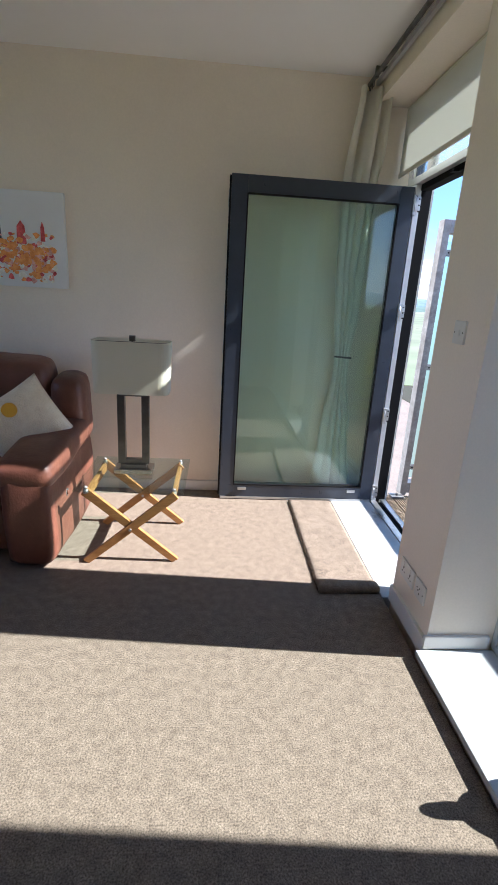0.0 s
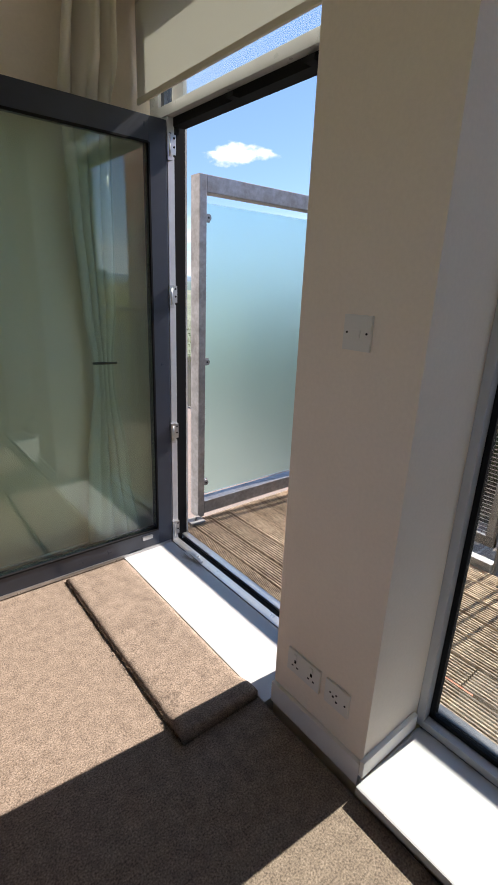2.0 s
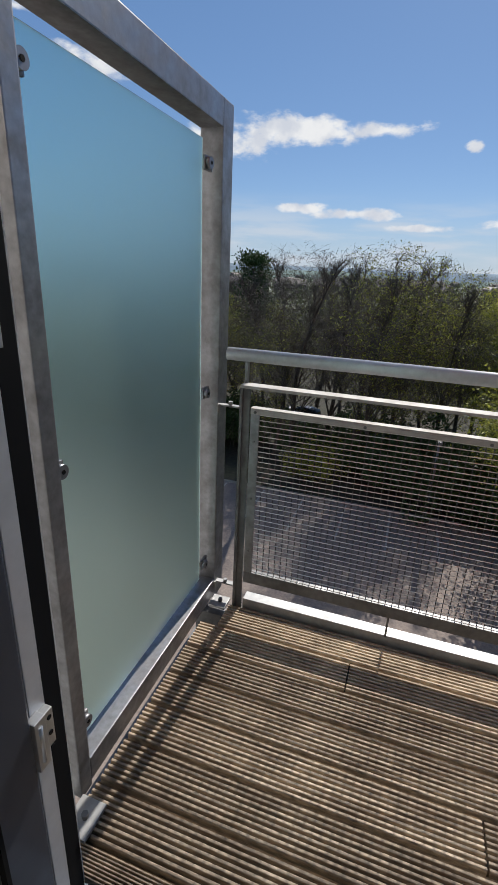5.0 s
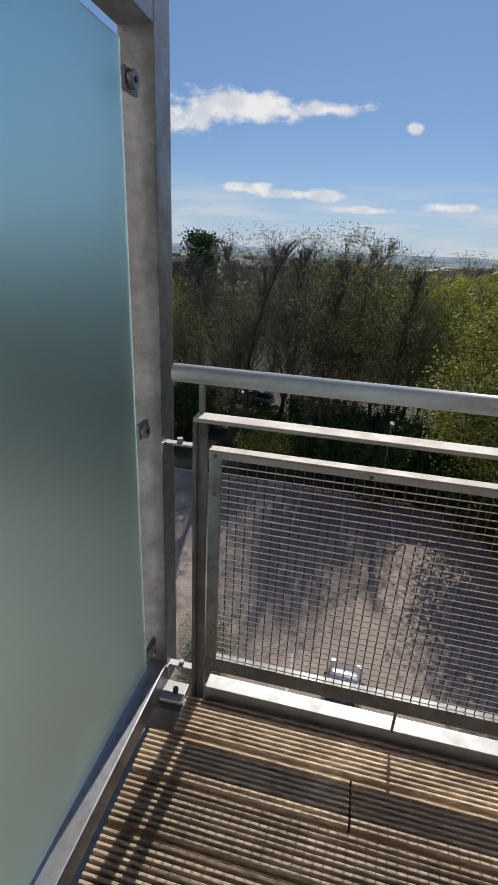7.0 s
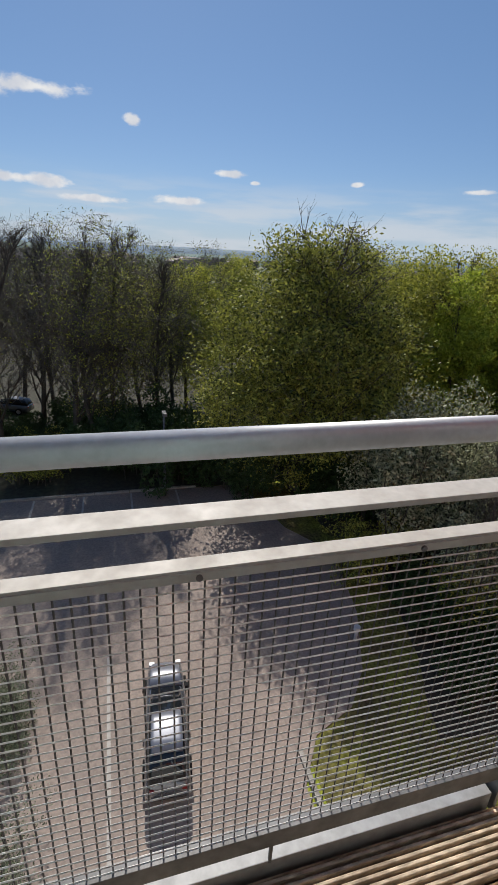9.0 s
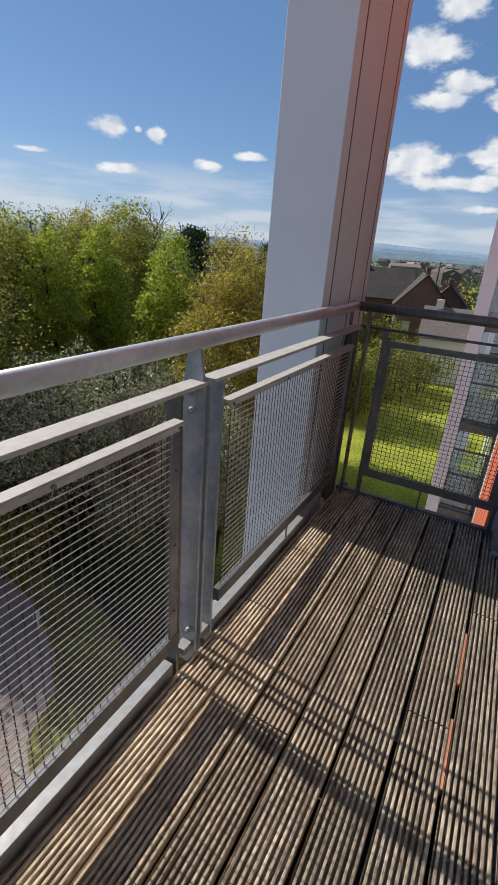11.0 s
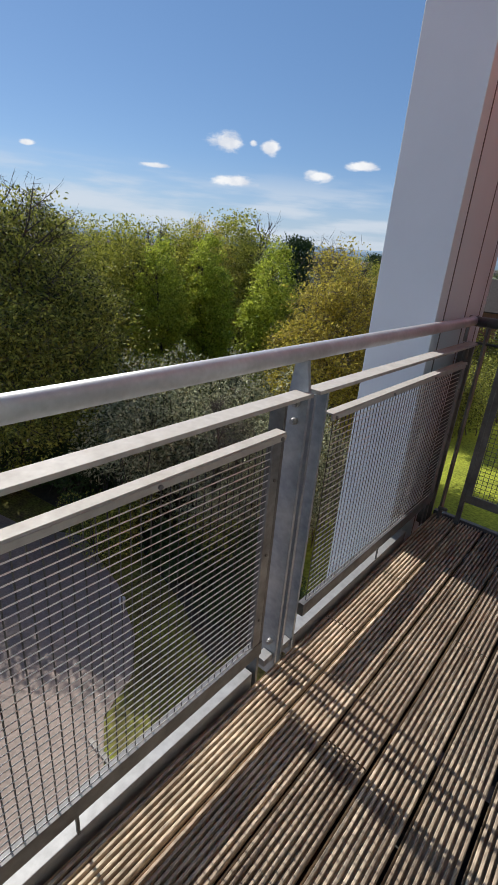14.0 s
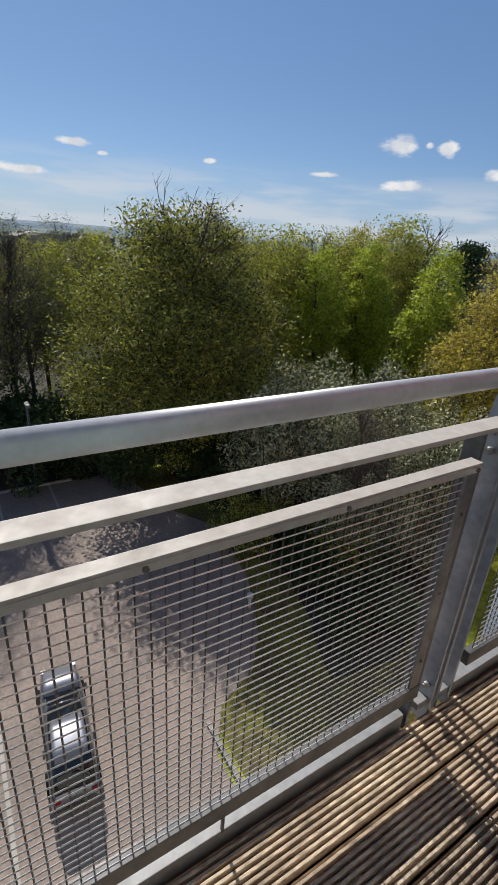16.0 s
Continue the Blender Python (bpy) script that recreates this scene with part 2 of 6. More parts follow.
def tube(bm, a, b, r, seg=12, caps=True, r2=None):
    """A round bar from a to b."""
    a, b = Vector(a), Vector(b)
    q = (b - a).to_track_quat("Z", "Y")
    ra, rb = [], []
    for i in range(seg):
        c = Vector((math.cos(2 * math.pi * i / seg), math.sin(2 * math.pi * i / seg), 0))
        ra.append(bm.verts.new(a + q @ (c * r)))
        rb.append(bm.verts.new(b + q @ (c * (r if r2 is None else r2))))
    for i in range(seg):
        f = bm.faces.new((ra[i], ra[(i + 1) % seg], rb[(i + 1) % seg], rb[i]))
        f.smooth = seg > 5
    if caps:
        bm.faces.new(ra[::-1])
        bm.faces.new(rb)


def part(name, bm, material, parent=None, label="", smooth=None):
    """Links a bmesh as one mesh object."""
    bmesh.ops.recalc_face_normals(bm, faces=bm.faces[:])
    me = bpy.data.meshes.new(name)
    bm.to_mesh(me)
    bm.free()
    if smooth is not None:
        for p in me.polygons:
            p.use_smooth = smooth
    for m in (material if isinstance(material, (list, tuple)) else [material]):
        me.materials.append(m)
    ob = new(name, me)
    ob.parent = parent
    if label:
        tagged(ob, label)
    return ob


def bpart(name, material, boxes, parent=None, label="", bev=0.0):
    bm = bmesh.new()
    for b in boxes:
        box(bm, *b, bev=bev)
    return part(name, bm, material, parent, label)


def thing(name, label, category, group="", kind="", at=(0, 0, 0)):
    ob = new(name)
    ob.location = at
    ob.empty_display_size = 0.1
    return tagged(ob, label, category, group, kind)


# ---- room shell ----
CEIL, ENDY, BACKY, LEFTX = 2.70, 0.16, -4.4, -4.5
PX = -0.266                                # room face of the outer wall
tagged(bpart("floor", M_CARPET, [(LEFTX, -0.31, BACKY, ENDY, -0.25, 0.0)]), "beige twist-pile carpet on the living room floor", "floor", kind="structure")
tagged(bpart("ceiling", M_CEIL, [(LEFTX, 0.03, BACKY, ENDY, CEIL, CEIL + 0.25)]), "plain off-white painted ceiling", "ceiling", kind="structure")
tagged(bpart("wall_north", M_WALL, [(LEFTX - 0.2, 0.02, ENDY, ENDY + 0.25, -0.25, CEIL + 0.25)]), "beige painted end wall of the living room", "wall", kind="structure")
# The opening is added out of view, to fill the room with sky light.
tagged(bpart("wall_west", M_WALL, [(LEFTX - 0.2, LEFTX, BACKY - 0.2, -4.1, -0.25, CEIL + 0.25), (LEFTX - 0.2, LEFTX, -1.0, ENDY, -0.25, CEIL + 0.25), (LEFTX - 0.2, LEFTX, -4.1, -1.0, -0.25, 0.9), (LEFTX - 0.2, LEFTX, -4.1, -1.0, 2.45, CEIL + 0.25)]), "beige painted wall with an added unseen opening for sky light", "wall", kind="structure")
tagged(bpart("wall_south", M_WALL, [(LEFTX, 0.02, BACKY - 0.2, BACKY, -0.25, CEIL + 0.25)]), "beige painted wall", "wall", kind="structure")
# outer wall: pier between door and window, wall past the window, lintel
HEAD = 2.56
tagged(bpart("wall_east", M_WALL, [
    (PX, 0.03, -1.556, -1.163, -0.25, HEAD),
    (PX, 0.03, BACKY, -2.47, -0.25, HEAD),
    (PX, 0.06, BACKY, ENDY, HEAD, CEIL + 0.2)]), "beige painted wall with openings for the balcony door and window", "wall", kind="structure")
tagged(bpart("facade", M_RENDER, [
    (0.03, 0.10, -1.555, -1.155, -0.35, HEAD),
    (0.12, 0.14, 0.075, 0.20, -0.35, HEAD),
    (0.06, 0.098, -2.87, 0.6, HEAD, 2.68),
    (0.03, 0.104, -3.07, -2.49, -0.35, HEAD)]), "white rendered outside wall beside the balcony door and window", "wall", kind="structure")
skirt = bpart("baseboard", mat("skirting_paint", (0.84, 0.81, 0.76), 0.4, var=0.05, scale=5), [
    (LEFTX, -0.31, ENDY - 0.018, ENDY, 0.0, 0.075),
    (PX - 0.016, PX, -1.556, -1.163, 0.0, 0.085),
    (PX - 0.016, 0.0, -1.572, -1.556, 0.045, 0.105),
    (PX - 0.016, PX, BACKY, -2.47, 0.0, 0.085)], bev=0.004)
tagged(skirt, "white gloss skirting board along the walls", "skirting board", kind="structure")
tagged(bpart("window_board", M_WHITE, [(-0.315, 0.02, -2.47, -1.574, 0.017, 0.045)], bev=0.006), "white gloss window board just above the carpet", "window board", kind="structure")
tagged(bpart("window_plinth", M_WALL, [(-0.27, 0.03, -2.47, -1.556, -0.25, 0.017)]), "low plinth under the window board", "plinth", kind="structure")
tagged(bpart("door_board", M_WHITE, [(-0.31, -0.012, -1.163, 0.158, -0.06, 0.006)], bev=0.004), "white gloss board inside the balcony door", "threshold board", kind="structure")


def door_frame_fixed():
    f = thing("door_frame", "grey and black aluminium balcony door frame in the outer wall", "door frame", kind="structure")
    bpart("threshold_ledge", M_ALU, [(-0.012, 0.035, -1.10, 0.03, -0.06, 0.012)], f, "silver aluminium threshold", bev=0.003)
    bpart("threshold_channel", M_BLACK, [(0.035, 0.085, -1.10, 0.03, -0.06, -0.012)], f, "black rubber lined channel")
    bpart("threshold_sill", M_ALU, [(0.085, 0.125, -1.10, 0.075, -0.06, 0.0)], f, "silver aluminium sill", bev=0.002)
    bpart("jamb", mat("pale_aluminium", (0.62, 0.63, 0.65), 0.4, 0.35, var=0.12, scale=15), [(0.0, 0.035, 0.012, 0.075, 0.012, 2.12)], f, "pale aluminium jamb", bev=0.002)
    bpart("jamb", M_BLACK, [(0.035, 0.06, 0.012, 0.075, 0.0, 2.12)], f, "black gasketed jamb")
    bpart("jamb", M_BLACK, [(0.06, 0.12, 0.058, 0.075, 0.0, 2.12)], f, "black jamb", bev=0.002)
    bpart("jamb", M_WHITE, [(-0.005, 0.03, -1.163, -1.105, 0.006, 2.12)], f, "white jamb", bev=0.002)
    bpart("jamb", M_FRAME, [(0.03, 0.11, -1.155, -1.10, 0.0, 2.12)], f, "dark grey jamb", bev=0.002)
    bpart("head_gasket", M_BLACK, [(0.03, 0.09, -1.10, 0.012, 2.085, 2.12)], f, "black head seal")
    bpart("transom", M_WHITE, [(-0.005, 0.06, -1.13, 0.16, 2.12, 2.162)], f, "white transom", bev=0.003)
    bpart("head", M_WHITE, [(-0.005, 0.06, -1.13, 0.16, 2.50, 2.56)], f, "white head", bev=0.003)
    bpart("jamb", M_WHITE, [(-0.005, 0.06, 0.08, 0.16, 2.162, 2.50)], f, "white jamb")
    bpart("jamb", M_FRAME, [(0.01, 0.05, 0.055, 0.08, 2.162, 2.50)], f, "dark grey stile")
    g = bpart("fanlight_pane", M_CLEAR, [(0.025, 0.031, -1.13, 0.055, 2.162, 2.50)], f)
    for y in (-0.45, -0.86):
        bpart("strike", M_BLACK, [(0.0, 0.03, y - 0.02, y + 0.02, 2.085, 2.10)], f, "small black strike plate")
    bm = bmesh.new()
    box(bm, -0.035, 0.02, -0.235, -0.165, 0.012, 0.022, 0.003)
    box(bm, -0.02, 0.0, -0.30, -0.20, 0.012, 0.026, 0.003)
    part("floor_catch", bm, M_ALU, f, "silver floor catch")
    return f


door_frame_fixed()


def door_leaf():
    d = thing("door_1", "dark grey aluminium glazed balcony door standing open flat before the wall", "door", kind="structure")
    bpart("door_frame", M_FRAME, [(-1.13, -1.03, 0.0, 0.058, 0.02, 2.1), (-0.1, -0.012, 0.0, 0.058, 0.02, 2.1), (-1.03, -0.1, 0, 0.058, 0.02, 0.115), (-1.03, -.1, 0, .058, 2.0, 2.1)], d, "dark grey aluminium stiles and rails", bev=0.003)
    bpart("glazing_bead", M_BLACK, [(-1.034, -1.026, -0.002, 0.012, 0.11, 2.0), (-0.104, -0.096, -0.002, 0.012, 0.11, 2.0), (-1.026, -0.104, -0.002, 0.012, 0.11, 0.118), (-1.026, -0.104, -0.002, 0.012, 1.995, 2.003)], d, "black glazing gasket")
    bpart("bottom_trim", M_ALU, [(-1.125, -0.02, -0.006, 0.05, 0.006, 0.022)], d, "pale aluminium bottom edge")
    p = bpart("pane", sheet_glass("door_glass", (0.86, 0.955, 0.91), 0.075), [(-1.026, -0.104, 0.016, 0.040, 0.118, 1.995)], d, "clear pale green double glazing")
    bpart("edge_seal", M_BLACK, [(-1.142, -1.13, 0.004, 0.05, 0.03, 2.09)], d, "black edge seal")
    for i in range(9):
        z = 0.16 + i * 0.22
        bpart("lock_keep", M_ALU, [(-1.146, -1.142, 0.012, 0.026, z, z + 0.09)], d, "silver locking bar piece")
    for x in (-1.0, -0.2):
        bpart("catch", M_ALU, [(x, x + 0.06, -0.012, 0.0, 0.075, 0.095)], d, "small silver catch", bev=0.003)
    for z in (0.08, 0.66, 1.36, 2.0):
        bm = bmesh.new()
        box(bm, -0.012, 0.014, -0.008, 0.012, z - 0.055, z + 0.055, 0.002)
        tube(bm, (0.0, -0.006, z - 0.04), (0.0, -0.006, z + 0.04), 0.005, 10)
        box(bm, 0.014, 0.034, -0.004, 0.012, z - 0.03, z + 0.05, 0.002)
        h = part("hinge", bm, M_ALU, d, "silver hinge with screws")
        bm = bmesh.new()
        for dz in (-0.035, 0.0, 0.035):
            tube(bm, (0.024, -0.0055, z + dz), (0.024, -0.004, z + dz), 0.005, 8)
        part("screw", bm, M_BLACK, h, "dark screw heads")
    return d


door_leaf()


def window_fixed():
    w = thing("window_1", "tall fixed window with white inner trim and dark grey frame over the balcony", "window", kind="structure")
    y0, y1, z0, z1 = -2.48, -1.556, 0.045, HEAD
    t = 0.028
    bpart("window_frame", M_WHITE, [(0.02, 0.055, y0, y0 + t, z0, z1), (0.02, 0.055, y1 - t, y1, z0, z1), (0.02, 0.055, y0 + t, y1 - t, z0, z0 + t), (0.02, 0.055, y0 + t, y1 - t, z1 - t, z1)], w, "white painted inner trim", bev=0.003)
    bpart("gasket", M_BLACK, [(0.055, 0.075, y0, y0 + 0.045, z0, z1), (0.055, 0.075, y1 - 0.045, y1, z0, z1), (0.055, 0.075, y0, y1, z0, z0 + 0.045), (0.055, 0.075, y0, y1, z1 - 0.045, z1)], w, "black glazing gasket")
    bpart("window_frame", M_FRAME, [(0.075, 0.115, y0, y0 + 0.06, -0.06, z1), (0.075, 0.115, y1 - 0.03, y1 + 0.025, -0.06, z1), (0.075, 0.115, y0, y1, -0.06, 0.09), (0.075, 0.115, y0, y1, z1 - 0.06, z1)], w, "dark grey outer frame", bev=0.003)
    g = bpart("pane", M_CLEAR, [(0.06, 0.072, y0 + 0.04, y1 - 0.04, z0 + 0.04, z1 - 0.04)], w, "clear double glazing")
    bpart("window_sill", M_FRAME, [(0.115, 0.15, y0, y1 + 0.05, -0.085, -0.035)], w, "dark grey outer sill", bev=0.004)


window_fixed()

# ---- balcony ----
# One grey for dark steel and for the end railing's shade.
M_DARK_SHADE_STEEL = mat("dark_and_shaded_steel", (0.16, 0.16, 0.165), 0.5, 0.4, color2=(0.1, 0.1, 0.1), scale=8, rough_var=0.1, grain=0.15, grain_scale=40)
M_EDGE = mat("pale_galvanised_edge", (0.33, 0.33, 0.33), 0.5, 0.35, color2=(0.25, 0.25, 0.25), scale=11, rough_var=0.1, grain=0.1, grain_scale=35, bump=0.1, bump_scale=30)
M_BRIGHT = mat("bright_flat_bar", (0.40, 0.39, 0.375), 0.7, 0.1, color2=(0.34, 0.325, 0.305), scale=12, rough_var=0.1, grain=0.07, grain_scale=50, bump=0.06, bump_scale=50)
# Light is in the wire colours: uprights dark, horizontals bright from above.
M_SHADEWIRE = mat("shaded_wire", (0.07, 0.062, 0.058), 0.55, 0.4, var=0.2, scale=20)
M_LITWIRE = mat("wire", (0.72, 0.71, 0.69), 0.4, 0.55, var=0.15, scale=20)
ENDR = -2.935            # the end railing
DZ = -0.015             # top of the decking
deck = tagged(bpart("balcony_deck", M_DARK_SHADE_STEEL, [(0.20, 0.26, -2.98, 0.26, -0.18, -0.05), (1.19, 1.25, -2.98, 0.26, -0.18, -0.05), (0.26, 1.19, -0.05, 0.0, -0.16, -0.05), (0.26, 1.19, -1.50, -1.44, -0.16, -0.05), (0.26, 1.19, -2.95, -2.9, -0.16, -0.05)], bev=0), "dark steel joists under the timber balcony deck", "balcony", kind="structure")
tagged(bpart("balcony_soffit", M_DARK_SHADE_STEEL, [(0.115, 1.30, -3.0, 0.28, -0.24, -0.19)]), "grey soffit panel beneath the balcony", "balcony", kind="structure")

rail = thing("balcony_railing", "galvanised steel balcony railing with wire mesh panels round the timber deck", "railing")
bm = bmesh.new()
tube(bm, (1.285, 0.17, 1.13), (1.285, ENDR - 0.03, 1.13), 0.025, 24)
part("handrail", bm, M_RAIL, rail, "smooth silver grey tubular handrail")
# Same handrail past the corner; its dark colour stands in for shade.
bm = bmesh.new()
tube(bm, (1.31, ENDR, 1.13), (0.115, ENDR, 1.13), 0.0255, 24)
part("handrail", bm, M_DARK_SHADE_STEEL, rail, "tubular handrail coloured dark for the shade at this end")
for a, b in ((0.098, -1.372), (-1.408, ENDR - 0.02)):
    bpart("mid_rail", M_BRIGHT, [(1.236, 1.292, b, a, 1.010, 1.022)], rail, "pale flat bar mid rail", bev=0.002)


def mesh_panel(ya, yb, z0=0.115, z1=0.938, x=1.235, near_stile=True):
    """A framed panel of welded wire, in the plane x, from ya down to yb."""
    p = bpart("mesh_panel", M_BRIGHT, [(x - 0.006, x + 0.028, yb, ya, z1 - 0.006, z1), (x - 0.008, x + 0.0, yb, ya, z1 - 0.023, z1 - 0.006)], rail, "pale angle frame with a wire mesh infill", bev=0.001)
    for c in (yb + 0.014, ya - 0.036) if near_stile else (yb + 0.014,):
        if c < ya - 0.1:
            bpart("panel_flange", M_DARK_SHADE_STEEL, [(x - 0.003, x + 0.028, yb, yb + 0.012, z0, z1 - 0.006)], p, "dark angle flange")
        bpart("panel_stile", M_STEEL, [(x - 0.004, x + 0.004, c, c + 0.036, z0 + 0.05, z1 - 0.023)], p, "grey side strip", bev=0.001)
    bpart("panel_frame", M_DARK_SHADE_STEEL, [(x - 0.006, x + 0.02, yb, ya, z0, z0 + 0.055)], p, "dark grey bottom bar", bev=0.001)
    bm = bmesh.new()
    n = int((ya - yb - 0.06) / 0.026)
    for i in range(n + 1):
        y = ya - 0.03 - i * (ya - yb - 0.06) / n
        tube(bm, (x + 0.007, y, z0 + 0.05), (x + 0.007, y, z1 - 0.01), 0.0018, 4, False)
    tagged(part("upright_wire", bm, M_SHADEWIRE, p, "upright wires in a shade-dark grey"), kind="stuff")
    bm = bmesh.new()
    n = int((z1 - z0 - 0.065) / 0.0222)
    for i in range(n + 1):
        z = z0 + 0.055 + i * (z1 - z0 - 0.082) / n
        tube(bm, (x + 0.0045, yb + 0.03, z), (x + 0.0045, ya - 0.03, z), 0.0019, 4, False)
    tagged(part("wire_mesh", bm, M_LITWIRE, p, "welded horizontal wires coloured bright as lit from above"), kind="stuff")
    bm = bmesh.new()
    k = max(2, round((ya - yb) / 0.42))
    for i in range(k + 1):
        y = ya - 0.02 - i * (ya - yb - 0.04) / k
        tube(bm, (x - 0.012, y, z1 - 0.015), (x - 0.007, y, z1 - 0.015), 0.006, 8)
        part("rivet", bm, M_DARK_SHADE_STEEL, p, "dark rivet")
        bm = bmesh.new()
    for y in (ya - 0.018, yb + 0.032) if near_stile else (yb + 0.032,):
        for z in (0.3, 0.55, 0.8):
            tube(bm, (x - 0.008, y, z), (x - 0.003, y, z), 0.005, 8)
            part("rivet", bm, M_DARK_SHADE_STEEL, p, "dark rivet")
            bm = bmesh.new()
    bm.free()
    return p


mesh_panel(0.049, -1.245, z0=0.135)
mesh_panel(-1.488, -2.80, z0=0.135, near_stile=False)
bm = bmesh.new()      # the broad middle post, tapered at its head to carry the handrail
for (x0, x1, z) in ((1.245, 1.315, -0.08), (1.245, 1.315, 1.01), (1.262, 1.302, 1.112)):
    for y in (-1.372, -1.360):
        bm.verts.new((x0, y, z)), bm.verts.new((x1, y, z))
bm.verts.ensure_lookup_table()
v = bm.verts
for i in (0, 4):
    for q in ((0, 1, 5, 4), (2, 6, 7, 3), (0, 4, 6, 2), (1, 3, 7, 5)):
        bm.faces.new([v[i + j] for j in q])
bm.faces.new([v[j] for j in (0, 2, 3, 1)]), bm.faces.new([v[j] for j in (8, 9, 11, 10)])
part("post", bm, mat("bluish_galvanised_steel", (0.4, 0.43, 0.47), 0.45, 0.6, color2=(0.3, 0.33, 0.38), scale=7, rough_var=0.12, grain=0.12, grain_scale=40), rail, "bluish galvanised flat post")
bpart("post", MATS["bluish_galvanised_steel"], [(1.25, 1.31, -1.412, -1.400, -0.08, 1.010)], rail, "bluish galvanised flat post")
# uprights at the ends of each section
for y, m in ((0.098, M_DARK_SHADE_STEEL), (-1.262, M_DARK_SHADE_STEEL), (-1.478, MATS["bluish_galvanised_steel"]), (-2.84, M_DARK_SHADE_STEEL)):
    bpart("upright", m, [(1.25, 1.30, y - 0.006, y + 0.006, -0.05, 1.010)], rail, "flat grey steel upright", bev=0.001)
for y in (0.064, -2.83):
    bpart("upright_flange", M_DARK_SHADE_STEEL, [(1.262, 1.268, y, y + 0.036, -0.05, 1.009)], rail, "dark angle flange of the upright", bev=0.001)
for b in ((1.275, 1.295, 0.082, 0.094, 1.022, 1.112), (1.276, 1.294, -2.86, -2.85, 1.03, 1.112)):
    bpart("handrail_bracket", M_STEEL, [b], rail, "small plate under the handrail")
for y in (-1.347,):
    for x, z in ((1.28, 0.985), (1.28, 0.93), (1.27, 0.085), (1.27, 0.02)):
        bm = bmesh.new()
        tube(bm, (x, y - 0.012, z), (x, y + 0.004, z), 0.011, 6)
        tube(bm, (x, y + 0.004, z), (x, y + 0.010, z), 0.007, 10)
        part("bolt", bm, M_EDGE, rail, "bright hexagonal bolt")
for b in ((1.255, 1.295, -1.358, -1.31, 0.0, 0.03), (1.255, 1.295, -1.47, -1.414, -0.01, 0.022)):
    bpart("spacer_block", M_EDGE, [b], rail, "pale steel spacer", bev=0.002)
for y0, y1 in ((0.055, -1.245), (-1.50, -2.55)):
    bpart("edge_strip", M_EDGE, [(1.256, 1.312, y1, y0, -0.10, 0.024)], rail, "pale galvanised edge strip", bev=0.002)
for y in (-0.581, -2.192):
    bpart("strip_tab", M_DARK_SHADE_STEEL, [(1.256, 1.262, y - 0.004, y + 0.004, 0.015, 0.138)], rail, "small dark tab")
# end railing across the balcony, coloured dark for the shade it stands in
bpart("corner_post", M_DARK_SHADE_STEEL, [(1.245, 1.305, ENDR + 0.012, ENDR + 0.03, -0.08, 1.018), (1.20, 1.212, ENDR - 0.03, ENDR + 0.02, -0.08, 1.11)], rail, "steel corner posts coloured dark for the shade", bev=0.001)
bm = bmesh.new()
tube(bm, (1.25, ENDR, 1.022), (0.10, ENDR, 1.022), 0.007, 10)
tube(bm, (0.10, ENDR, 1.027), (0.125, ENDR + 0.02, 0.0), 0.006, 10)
part("mid_rail", bm, M_DARK_SHADE_STEEL, rail, "thin dark mid rail")
ep = bpart("end_panel", M_DARK_SHADE_STEEL, [(0.355, 1.09, ENDR - 0.006, ENDR + 0.006, 0.932, 0.965)], rail, "dark top bar of the end mesh panel", bev=0.001)
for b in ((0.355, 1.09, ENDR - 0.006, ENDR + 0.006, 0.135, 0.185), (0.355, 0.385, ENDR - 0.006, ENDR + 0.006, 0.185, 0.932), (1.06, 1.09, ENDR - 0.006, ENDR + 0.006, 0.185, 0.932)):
    bpart("panel_bar", M_DARK_SHADE_STEEL, [b], ep, "dark flat bar", bev=0.001)
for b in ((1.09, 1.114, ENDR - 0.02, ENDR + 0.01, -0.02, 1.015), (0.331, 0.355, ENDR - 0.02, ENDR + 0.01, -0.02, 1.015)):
    bpart("end_post", M_DARK_SHADE_STEEL, [b], rail, "steel post coloured dark for the shade", bev=0.001)
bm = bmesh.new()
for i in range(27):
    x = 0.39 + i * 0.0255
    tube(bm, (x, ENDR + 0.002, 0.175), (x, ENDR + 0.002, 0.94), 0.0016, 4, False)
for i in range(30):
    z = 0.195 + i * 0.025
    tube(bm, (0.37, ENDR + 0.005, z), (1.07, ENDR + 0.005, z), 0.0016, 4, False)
tagged(part("wire_mesh", bm, M_DARK_SHADE_STEEL, ep, "dark wire mesh"), kind="stuff")
bpart("end_strip", M_DARK_SHADE_STEEL, [(0.16, 1.25, ENDR - 0.06, ENDR - 0.03, -0.08, 0.0), (0.735, 0.745, ENDR - 0.045, ENDR - 0.03, 0.0, 0.135)], rail, "dark edge strip at the end")
for z in (0.97, 0.86):
    bm = bmesh.new()
    tube(bm, (0.19, ENDR + 0.03, z), (0.19, ENDR - 0.01, z), 0.011, 8)
    part("bolt", bm, M_DARK_SHADE_STEEL, rail, "dark bolt")
bm = bmesh.new()
tube(bm, (1.16, ENDR + 0.035, 0.06), (1.21, ENDR + 0.035, 0.06), 0.011, 8)
part("bolt", bm, M_DARK_SHADE_STEEL, rail, "dark bolt")


